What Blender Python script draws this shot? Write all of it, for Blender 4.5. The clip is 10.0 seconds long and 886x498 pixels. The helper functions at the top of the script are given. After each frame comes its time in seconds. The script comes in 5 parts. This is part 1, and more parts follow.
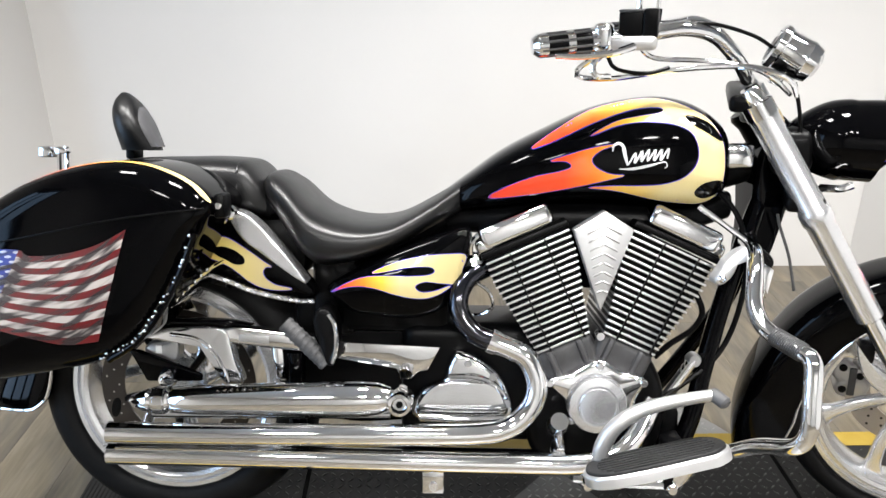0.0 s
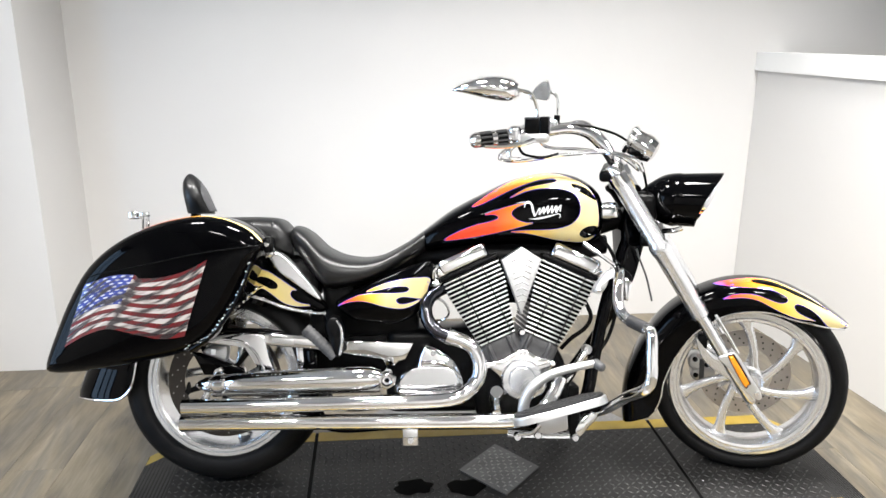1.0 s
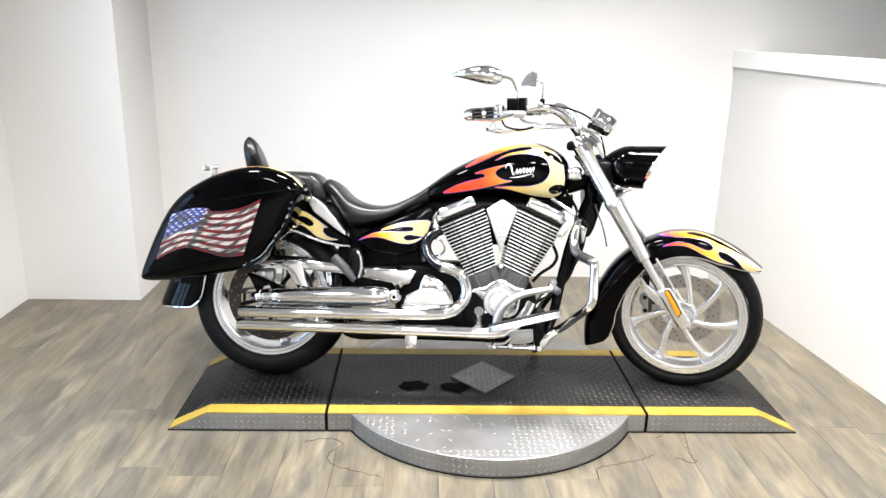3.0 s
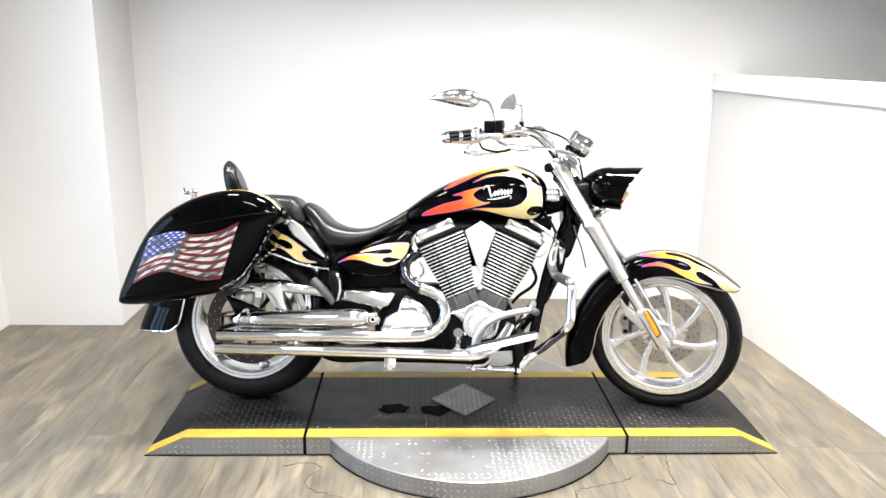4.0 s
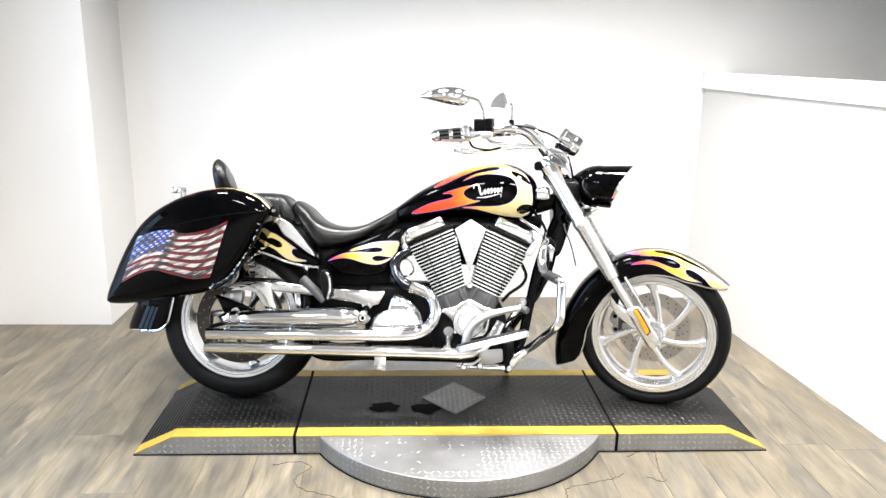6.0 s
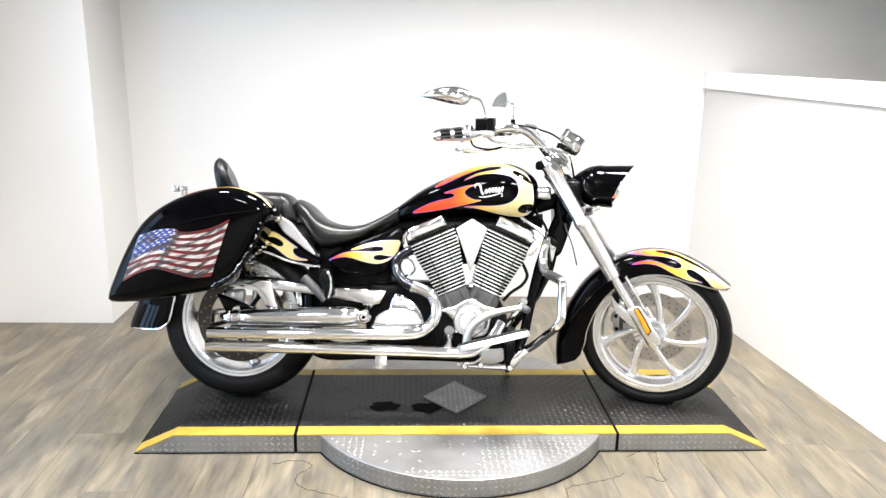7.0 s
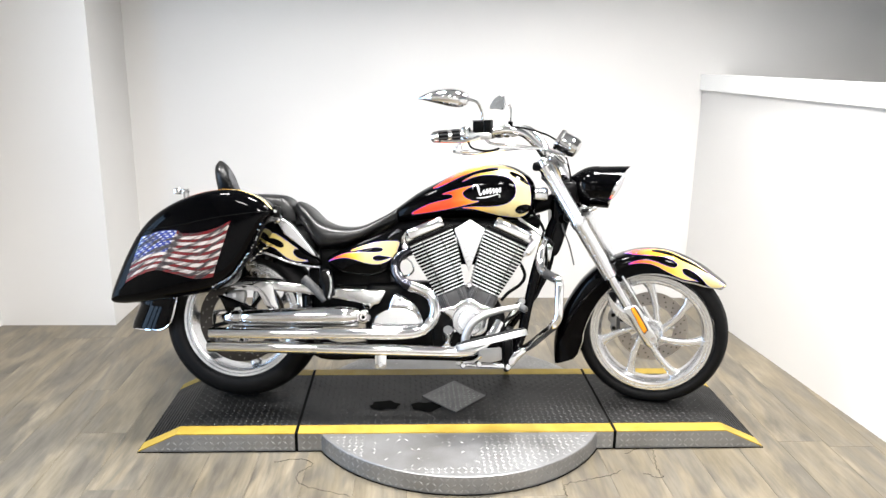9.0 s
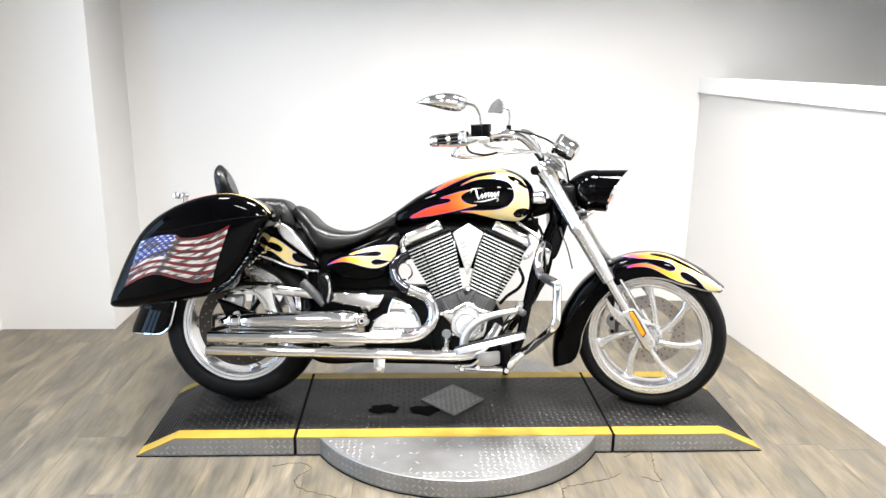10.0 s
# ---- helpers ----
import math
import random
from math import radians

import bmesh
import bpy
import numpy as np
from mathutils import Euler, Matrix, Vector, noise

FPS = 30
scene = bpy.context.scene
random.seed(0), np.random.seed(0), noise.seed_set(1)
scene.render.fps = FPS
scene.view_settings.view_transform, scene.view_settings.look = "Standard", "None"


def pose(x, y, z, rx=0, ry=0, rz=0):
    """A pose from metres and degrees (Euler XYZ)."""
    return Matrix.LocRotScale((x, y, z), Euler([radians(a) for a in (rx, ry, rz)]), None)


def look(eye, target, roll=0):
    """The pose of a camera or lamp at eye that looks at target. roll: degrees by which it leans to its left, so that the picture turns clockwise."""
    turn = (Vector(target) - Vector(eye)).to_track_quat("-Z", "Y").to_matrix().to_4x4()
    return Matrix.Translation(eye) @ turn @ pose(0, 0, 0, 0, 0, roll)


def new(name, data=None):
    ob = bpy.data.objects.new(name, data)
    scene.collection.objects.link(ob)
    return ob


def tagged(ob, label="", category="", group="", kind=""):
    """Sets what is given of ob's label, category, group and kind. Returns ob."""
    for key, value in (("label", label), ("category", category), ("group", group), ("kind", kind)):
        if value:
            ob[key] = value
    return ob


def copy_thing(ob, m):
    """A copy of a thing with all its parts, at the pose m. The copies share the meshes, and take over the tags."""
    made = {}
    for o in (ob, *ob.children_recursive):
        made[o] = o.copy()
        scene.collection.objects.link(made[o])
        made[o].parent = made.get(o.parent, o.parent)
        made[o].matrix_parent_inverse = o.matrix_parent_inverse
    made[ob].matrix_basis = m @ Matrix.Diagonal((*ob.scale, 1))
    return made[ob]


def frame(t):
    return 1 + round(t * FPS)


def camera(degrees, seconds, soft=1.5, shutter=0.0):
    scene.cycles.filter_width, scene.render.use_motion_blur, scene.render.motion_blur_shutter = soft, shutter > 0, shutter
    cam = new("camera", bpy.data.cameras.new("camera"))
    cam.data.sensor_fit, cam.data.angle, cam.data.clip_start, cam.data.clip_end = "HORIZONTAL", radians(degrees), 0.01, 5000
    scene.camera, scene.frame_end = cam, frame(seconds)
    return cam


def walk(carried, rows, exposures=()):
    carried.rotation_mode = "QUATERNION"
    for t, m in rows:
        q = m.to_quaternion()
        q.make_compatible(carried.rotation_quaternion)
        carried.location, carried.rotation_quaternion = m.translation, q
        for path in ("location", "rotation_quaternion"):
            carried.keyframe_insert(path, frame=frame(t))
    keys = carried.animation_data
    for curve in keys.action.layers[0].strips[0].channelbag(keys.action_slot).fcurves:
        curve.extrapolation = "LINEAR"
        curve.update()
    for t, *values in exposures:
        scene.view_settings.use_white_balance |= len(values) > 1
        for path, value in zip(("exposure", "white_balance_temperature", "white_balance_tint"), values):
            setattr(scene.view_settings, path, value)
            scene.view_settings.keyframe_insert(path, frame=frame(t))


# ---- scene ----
from mathutils.bvhtree import BVHTree

cam = camera(61.0, 10.0)
PATH = [
    (0, (-0.314, -1.369, 1.330), (-0.266, 0.470, 0.545), 0.24),
    (0.5, (-0.391, -1.770, 1.393), (-0.172, 0.125, 0.784), 0.0),
    (1, (-0.388, -2.106, 1.426), (-0.212, -0.189, 0.875), 0.35),
    (1.5, (-0.297, -2.388, 1.430), (-0.249, -0.476, 0.844), 2.0),
    (2, (-0.261, -2.616, 1.432), (-0.233, -0.682, 0.923), 0.9),
    (2.5, (-0.283, -2.749, 1.445), (-0.228, -0.837, 0.862), 0.8),
    (3.8, (-0.231, -2.792, 1.441), (-0.166, -0.86, 0.929), 1.7),
    (4, (-0.216, -2.79, 1.437), (-0.137, -0.856, 0.933), 1.0),
    (4.5, (-0.203, -2.789, 1.438), (-0.135, -0.856, 0.927), 0.9),
    (5, (-0.206, -2.783, 1.439), (-0.117, -0.852, 0.924), 1.0),
    (5.5, (-0.206, -2.786, 1.434), (-0.107, -0.852, 0.928), 1.0),
    (7, (-0.208, -2.79, 1.436), (-0.111, -0.858, 0.927), 1.2),
    (7.5, (-0.194, -2.791, 1.433), (-0.11, -0.859, 0.926), 0.8),
    (8, (-0.197, -2.803, 1.437), (-0.108, -0.869, 0.938), 0.9),
    (8.5, (-0.195, -2.817, 1.437), (-0.106, -0.882, 0.94), 1.0),
    (9, (-0.198, -2.828, 1.431), (-0.105, -0.894, 0.933), 0.9),
    (9.5, (-0.192, -2.829, 1.439), (-0.096, -0.895, 0.937), 0.8),
    (10, (-0.189, -2.832, 1.439), (-0.098, -0.895, 0.946), 0.8),
]
EXPO = [(0.0, -0.74), (0.5, -0.66), (1.0, -0.58), (1.5, -0.58), (2.0, -0.5), (2.5, -0.48), (4.0, -0.27), (4.5, -0.22), (5.5, -0.2), (7.0, -0.27), (7.5, -0.33), (8.0, -0.42), (8.5, -0.45), (9.5, -0.42), (10.0, -0.38)]
walk(cam, [(t, look(eye, target, roll)) for t, eye, target, roll in PATH], EXPO)

# ---- light ----
world = bpy.data.worlds.new("room_air")
scene.world = world
world.use_nodes = True
world.node_tree.nodes["Background"].inputs[0].default_value = (0.9, 0.95, 1.0, 1)
world.node_tree.nodes["Background"].inputs[1].default_value = 0.25


def area(name, eye, target, sx, sy, watts, colour, spread=math.pi):
    la = bpy.data.lights.new(name, "AREA")
    la.shape, la.size, la.size_y, la.energy, la.color = "RECTANGLE", sx, sy, watts, colour
    la.spread = spread
    ob = new(name, la)
    ob.matrix_world = look(eye, target)
    return ob


BACK, LEFT, NEAR, TOP = 1.54, -2.36, -5.2, 3.0
LAMP_Z = 2.6
LAMPS = [(lx, ly) for ly in (0.1, -2.3, -4.0) for lx in (-1.35, -0.45, 0.45, 1.35)]
ROW_W = {0.1: 50, -2.3: 62, -4.0: 36}
ROW_TILT = {0.1: (0.0, 0.0), -2.3: (0.25, 0.0), -4.0: (-1.5, 1.0)}
ROW_SPREAD = {0.1: 128, -2.3: 130, -4.0: 130}
SIDE_W = {-1.35: 0.62, -0.45: 0.93, 0.45: 1.12, 1.35: 1.16}
for lx, ly in LAMPS:
    area("ceiling_lamp", (lx, ly, LAMP_Z), (lx, ly + ROW_TILT[ly][0], ROW_TILT[ly][1]), 0.28, 0.28, ROW_W[ly] * SIDE_W[lx], (1.0, 0.982, 0.962), radians(ROW_SPREAD[ly]))
# daylight from a window of three tall panes in the side wall
WIN_Y, PANES = -0.85, (-0.36, 0.0, 0.36)
for wy in PANES:
    area("window_daylight", (LEFT + 0.012, WIN_Y + wy, 1.15), (0, WIN_Y + wy, 1.15), 0.3, 1.7, 17, (0.42, 0.66, 1.0))


# ---- helpers of this scene ----
def mat(name, base=(0.5, 0.5, 0.5), rough=0.5, metal=0.0, coat=0.0, vary=0.0, scale=8.0, bump=0.0, bscale=60.0, base2=None, rvary=0.0, spec=0.5):
    m = bpy.data.materials.new(name)
    m.use_nodes = True
    nt = m.node_tree
    b = nt.nodes["Principled BSDF"]
    b.inputs["Base Color"].default_value = (*base, 1)
    b.inputs["Roughness"].default_value = rough
    b.inputs["Metallic"].default_value = metal
    b.inputs["Coat Weight"].default_value = coat
    b.inputs["Coat Roughness"].default_value = 0.03
    b.inputs["Specular IOR Level"].default_value = spec
    tc = nt.nodes.new("ShaderNodeTexCoord")
    if vary or base2 or rvary:
        n = nt.nodes.new("ShaderNodeTexNoise")
        n.inputs["Scale"].default_value, n.inputs["Detail"].default_value = scale, 6
        nt.links.new(tc.outputs["Object"], n.inputs["Vector"])
        r = nt.nodes.new("ShaderNodeValToRGB")
        c2 = base2 or tuple(max(0, c * (1 - vary)) for c in base)
        r.color_ramp.elements[0].color, r.color_ramp.elements[1].color = (*c2, 1), (*base, 1)
        r.color_ramp.elements[0].position, r.color_ramp.elements[1].position = 0.3, 0.7
        nt.links.new(n.outputs["Fac"], r.inputs["Fac"])
        nt.links.new(r.outputs["Color"], b.inputs["Base Color"])
        if rvary:
            mr = nt.nodes.new("ShaderNodeMapRange")
            mr.inputs["To Min"].default_value, mr.inputs["To Max"].default_value = max(0.0, rough - rvary), rough + rvary
            n2 = nt.nodes.new("ShaderNodeTexNoise")
            n2.inputs["Scale"].default_value, n2.inputs["Detail"].default_value = scale * 3, 8
            nt.links.new(tc.outputs["Object"], n2.inputs["Vector"])
            nt.links.new(n2.outputs["Fac"], mr.inputs["Value"])
            nt.links.new(mr.outputs["Result"], b.inputs["Roughness"])
    if bump:
        nb = nt.nodes.new("ShaderNodeTexNoise")
        nb.inputs["Scale"].default_value, nb.inputs["Detail"].default_value = bscale, 5
        nt.links.new(tc.outputs["Object"], nb.inputs["Vector"])
        bu = nt.nodes.new("ShaderNodeBump")
        bu.inputs["Strength"].default_value, bu.inputs["Distance"].default_value = bump, 0.002
        nt.links.new(nb.outputs["Fac"], bu.inputs["Height"])
        nt.links.new(bu.outputs["Normal"], b.inputs["Normal"])
    return m


def ramp_mat(name, axis, lo, hi, stops, rough=0.12, coat=0.8):
    """Airbrushed paint whose colour runs along one axis of the thing."""
    m = mat(name, rough=rough, coat=coat)
    nt = m.node_tree
    tc = nt.nodes.new("ShaderNodeTexCoord")
    sp = nt.nodes.new("ShaderNodeSeparateXYZ")
    mr = nt.nodes.new("ShaderNodeMapRange")
    mr.inputs["From Min"].default_value, mr.inputs["From Max"].default_value = lo, hi
    cr = nt.nodes.new("ShaderNodeValToRGB")
    while len(cr.color_ramp.elements) < len(stops):
        cr.color_ramp.elements.new(0.5)
    for e, (p, c) in zip(cr.color_ramp.elements, stops):
        e.position, e.color = p, (*c, 1)
    nt.links.new(tc.outputs["Object"], sp.inputs[0])
    nt.links.new(sp.outputs[axis], mr.inputs["Value"])
    nt.links.new(mr.outputs["Result"], cr.inputs["Fac"])
    nt.links.new(cr.outputs["Color"], nt.nodes["Principled BSDF"].inputs["Base Color"])
    return m


def part(name, bm, material, parent, label="", smooth=35, kind="", turn=None):
    if turn is not None:
        bm.transform(turn)
    bmesh.ops.recalc_face_normals(bm, faces=bm.faces)
    me = bpy.data.meshes.new(name)
    bm.to_mesh(me)
    bm.free()
    for m in (material if isinstance(material, (list, tuple)) else [material]):
        me.materials.append(m)
    me.polygons.foreach_set("use_smooth", [smooth > 0] * len(me.polygons))
    if smooth > 0:
        me.set_sharp_from_angle(angle=radians(smooth))
    ob = new(name, me)
    ob.parent = parent
    if label or kind:
        tagged(ob, label, kind=kind)
    return ob


def spline(pts, n, closed=False):
    """n points of a Catmull-Rom curve through pts, evenly by arc length."""
    p = np.array(pts, float)
    k = len(p)
    out = []
    for i in range(k if closed else k - 1):
        if closed:
            a, b, c, d = p[(i - 1) % k], p[i], p[(i + 1) % k], p[(i + 2) % k]
        else:
            a, b, c, d = p[max(i - 1, 0)], p[i], p[i + 1], p[min(i + 2, k - 1)]
        for s in np.linspace(0, 1, 12, endpoint=False):
            out.append(0.5 * (2 * b + (c - a) * s + (2 * a - 5 * b + 4 * c - d) * s * s + (3 * b - a - 3 * c + d) * s ** 3))
    out.append(p[0] if closed else p[-1])
    out = np.array(out)
    d = np.r_[0, np.cumsum(np.linalg.norm(np.diff(out, axis=0), axis=1))]
    at = np.linspace(0, d[-1], n + 1)[:-1] if closed else np.linspace(0, d[-1], n)
    return np.stack([np.interp(at, d, out[:, j]) for j in range(p.shape[1])], 1)


def skin(rows, bm=None, loop=True, ends=True):
    """Faces over rows of points; loop closes each row, ends caps the first and last."""
    bm = bm or bmesh.new()
    vs = [[bm.verts.new(q) for q in row] for row in rows]
    n = len(vs[0])
    for a, b in zip(vs, vs[1:]):
        for i in range(n if loop else n - 1):
            bm.faces.new((a[i], a[(i + 1) % n], b[(i + 1) % n], b[i]))
    if ends and loop:
        for row in (vs[0], vs[-1]):
            c = bm.verts.new(np.mean([v.co for v in row], axis=0))
            for i in range(n):
                bm.faces.new((row[i], row[(i + 1) % n], c))
    return bm


def loft(stations, e=2.4, na=40, nl=48, bm=None, low=None):
    """A body along x from stations (x, top, bottom, half width, y of the middle)."""
    st = spline(stations, nl)
    th = np.linspace(0, 2 * np.pi, na, endpoint=False)
    c, s = np.cos(th), np.sin(th)
    ee = np.where(s < 0, low or e, e)
    cy, sz = np.sign(c) * abs(c) ** (2 / ee), np.sign(s) * abs(s) ** (2 / ee)
    rows = [np.stack([0 * c + x, y + w * cy, (zt + zb) / 2 + (zt - zb) / 2 * sz], 1) for x, zt, zb, w, y in st]
    return skin(rows, bm)


def tube(pts, r, n=14, steps=40, bm=None, r_end=None, smooth=True):
    """A round bar along a curve; r may thin out towards r_end."""
    p = spline(pts, steps) if smooth and len(pts) > 2 else np.array(pts, float)
    rows, up = [], np.array([0.13, 0.31, 0.94])
    for i in range(len(p)):
        d = p[min(i + 1, len(p) - 1)] - p[max(i - 1, 0)]
        d = d / np.linalg.norm(d)
        u = up - d * (up @ d)
        if np.linalg.norm(u) < 1e-3:
            u = np.array([1.0, 0, 0]) - d * d[0]
        u = u / np.linalg.norm(u)
        up = u
        v = np.cross(d, u)
        rr = r + ((r_end if r_end is not None else r) - r) * i / (len(p) - 1)
        rows.append([p[i] + rr * (np.cos(a) * u + np.sin(a) * v) for a in np.linspace(0, 2 * np.pi, n, endpoint=False)])
    return skin(rows, bm)


def turned(profile, m, n=40, bm=None, closed=False):
    """A body of revolution: profile (radius, height) about the z axis of the pose m."""
    rows = []
    for a in np.linspace(0, 2 * np.pi, n, endpoint=False):
        rows.append([m @ Vector((r * math.cos(a), r * math.sin(a), h)) for r, h in profile])
    bm = bm or bmesh.new()
    vs = [[bm.verts.new(q) for q in row] for row in rows]
    k = len(profile)
    for i in range(n):
        a, b = vs[i], vs[(i + 1) % n]
        for j in range(k if closed else k - 1):
            bm.faces.new((a[j], a[(j + 1) % k], b[(j + 1) % k], b[j]))
    if not closed:
        for j in (0, k - 1):
            if profile[j][0] > 1e-6:
                bm.faces.new([vs[i][j] for i in range(n)])
    bmesh.ops.remove_doubles(bm, verts=bm.verts, dist=1e-6)
    return bm


def pillow(outline, y_in, y_out, edge=0.02, dome=0.01, n=72, bm=None, smooth=True):
    """A rounded slab in the plane of x and z from y_in to y_out, with a soft outer edge."""
    o = spline(outline, n, True) if smooth else np.array(outline, float)
    c = o.mean(0)
    sgn = 1 if y_out > y_in else -1

    def ring(inset, y):
        d = c - o
        length = np.linalg.norm(d, axis=1)[:, None]
        q = o + d / length * np.minimum(inset, length * 0.98)
        return np.stack([q[:, 0], np.full(len(q), y), q[:, 1]], 1)

    rows = [ring(0, y_in)]
    for k in range(7):
        a = k / 6 * np.pi / 2
        rows.append(ring(edge * (1 - np.cos(a)), y_out - sgn * edge * (1 - np.sin(a))))
    big = rows[-1]
    for s, h in ((0.8, 0.36), (0.55, 0.7), (0.28, 0.92), (0.05, 1.0)):
        q = big.copy()
        q[:, 0], q[:, 2] = c[0] + (big[:, 0] - c[0]) * s, c[1] + (big[:, 2] - c[1]) * s
        q[:, 1] = y_out + sgn * dome * h
        rows.append(q)
    return skin(rows, bm)


def block(cx, cy, cz, sx, sy, sz, bevel=0.004, m=None, bm=None, segs=2):
    """A box with rounded edges."""
    own = bmesh.new()
    bmesh.ops.create_cube(own, size=1)
    bmesh.ops.scale(own, vec=(sx, sy, sz), verts=own.verts)
    if bevel:
        bmesh.ops.bevel(own, geom=own.edges[:], offset=bevel, segments=segs, affect="EDGES", profile=0.5)
    bmesh.ops.translate(own, vec=(cx, cy, cz), verts=own.verts)
    if m is not None:
        own.transform(m)
    if bm is None:
        return own
    me = bpy.data.meshes.new("tmp")
    own.to_mesh(me)
    own.free()
    bm.from_mesh(me)
    bpy.data.meshes.remove(me)
    return bm


def slab(outline, y0, y1, bevel=0.003, bm=None):
    """A flat plate: an outline in x and z given a thickness along y."""
    own = bmesh.new()
    a = [own.verts.new((x, y0, z)) for x, z in outline]
    f = own.faces.new(a)
    r = bmesh.ops.extrude_face_region(own, geom=[f])
    bmesh.ops.translate(own, vec=(0, y1 - y0, 0), verts=[v for v in r["geom"] if isinstance(v, bmesh.types.BMVert)])
    if bevel:
        bmesh.ops.bevel(own, geom=own.edges[:], offset=bevel, segments=2, affect="EDGES", profile=0.5)
    if bm is None:
        return own
    me = bpy.data.meshes.new("tmp")
    own.to_mesh(me)
    own.free()
    bm.from_mesh(me)
    bpy.data.meshes.remove(me)
    return bm


def shell(ob, way=(0, 0.93, -0.36)):
    """What paint is laid on: rays along way find the surface of ob's mesh."""
    me = ob.data
    return BVHTree.FromPolygons([v.co.copy() for v in me.vertices], [tuple(p.vertices) for p in me.polygons]), Vector(way).normalized()


def laid(bm, tree, way, lift):
    for v in bm.verts:
        hit, nor, _, _ = tree.ray_cast(v.co - way * 0.6, way)
        if hit is None:
            hit, nor, _, _ = tree.ray_cast(v.co - Vector((0, 0.6, 0)), Vector((0, 1, 0)))
        if hit is None:
            hit, nor, _, _ = tree.find_nearest(v.co)
        if nor.dot(way) > 0:
            nor = -nor
        v.co = hit + nor * lift
    return bm


def decal(outline, y, tree_way, lift=0.0012, n=90, fine=0.012, smooth=True):
    """A painted shape: its outline in x and z at depth y, laid on a surface."""
    o = spline(outline, n, True) if smooth else outline
    bm = bmesh.new()
    vs = [bm.verts.new((x, y, z)) for x, z in o]
    es = [bm.edges.new((vs[i], vs[(i + 1) % len(vs)])) for i in range(len(vs))]
    bmesh.ops.triangle_fill(bm, use_beauty=True, edges=es)
    for _ in range(4):
        long = [e for e in bm.edges if e.calc_length() > fine]
        if not long:
            break
        bmesh.ops.subdivide_edges(bm, edges=long, cuts=1)
        bmesh.ops.triangulate(bm, faces=[f for f in bm.faces if len(f.verts) > 3])
    return laid(bm, *tree_way, lift)


# ---- materials ----
CHROME = mat("chrome", (0.82, 0.82, 0.83), 0.06, 1.0, rvary=0.03, scale=14, vary=0.04)
ALU = mat("polished_aluminium", (0.74, 0.745, 0.76), 0.24, 0.9, vary=0.03, scale=2)
FINS = mat("machined_fin_edges", (0.62, 0.62, 0.62), 0.28, 0.8, vary=0.12, scale=20)
BRUSHED = mat("satin_aluminium", (0.46, 0.46, 0.46), 0.33, 0.88, rvary=0.05, scale=8, vary=0.08)
BRIGHT = mat("bright_satin_cover", (0.62, 0.62, 0.62), 0.34, 0.8, rvary=0.04, scale=6, vary=0.06)
BLACK = mat("black_gloss_paint", (0.0007, 0.0007, 0.0009), 0.05, 0.0, rvary=0.02, scale=4, vary=0.1, spec=0.1)
SATIN = mat("black_satin_metal", (0.002, 0.002, 0.0022), 0.35, 0.0, vary=0.4, scale=30, bump=0.1, bscale=200, spec=0.09)
CAST = mat("grey_cast_metal", (0.045, 0.045, 0.047), 0.5, 0.2, vary=0.3, scale=40, bump=0.25, bscale=400)
RUBBER = mat("tyre_rubber", (0.004, 0.004, 0.0043), 0.58, vary=0.35, scale=12, bump=0.25, bscale=180, rvary=0.1, spec=0.12)
PAD = mat("ribbed_grey_rubber", (0.07, 0.07, 0.072), 0.6, vary=0.4, scale=25, bump=0.2, bscale=250)
LEATHER = mat("black_leather", (0.004, 0.004, 0.0043), 0.36, vary=0.4, scale=10, bump=0.2, bscale=260, rvary=0.06, spec=0.42)
SUEDE = mat("grey_leather_face", (0.07, 0.07, 0.075), 0.55, vary=0.3, scale=14, bump=0.3, bscale=300)
AMBER = mat("amber_reflector", (0.85, 0.27, 0.006), 0.18, coat=0.6, vary=0.15, scale=200)
MIRROR = mat("mirror_glass", (0.8, 0.82, 0.84), 0.02, 1.0)
HEAT = mat("blued_chrome", (0.02, 0.028, 0.05), 0.14, 1.0, base2=(0.09, 0.085, 0.085), scale=9)
CREAM, YEL, ORA, RED, VIO = (0.64, 0.53, 0.25), (0.76, 0.45, 0.05), (0.84, 0.19, 0.015), (0.7, 0.045, 0.02), (0.09, 0.05, 0.5)
FLAME = ramp_mat("flame_paint_tank", 0, 0.68, 1.1, [(0.0, VIO), (0.03, RED), (0.36, (0.84, 0.07, 0.015)), (0.5, ORA), (0.64, YEL), (0.84, CREAM)])
FLAME_SIDE = ramp_mat("flame_paint_side", 0, 0.37, 0.63, [(0.0, VIO), (0.08, RED), (0.26, ORA), (0.4, YEL), (0.54, CREAM)])
FLAME_REAR = ramp_mat("flame_paint_rear", 0, 0.09, 0.30, [(0.0, (0.72, 0.5, 0.08)), (0.3, (0.76, 0.62, 0.2)), (0.6, CREAM), (1.0, CREAM)])
FLAME_LID = ramp_mat("flame_paint_lid", 0, -0.15, 0.2, [(0.0, RED), (0.25, ORA), (0.5, YEL), (0.75, CREAM)])
FLAME_FRONT = ramp_mat("flame_paint_fender", 0, 1.53, 1.93, [(0.0, VIO), (0.08, RED), (0.24, ORA), (0.42, YEL), (0.68, CREAM)])
VIOLET = mat("violet_pinstripe_paint", (0.1, 0.05, 0.5), 0.12, coat=0.5, base2=(0.04, 0.08, 0.55), scale=25)
SILVER = mat("silver_lettering_paint", (0.75, 0.75, 0.77), 0.25, 0.6, coat=0.5, vary=0.15, scale=60)
WALL = mat("white_wall_paint", (0.67, 0.66, 0.647), 0.55, base2=(0.64, 0.63, 0.617), scale=1.3, bump=0.06, bscale=70)
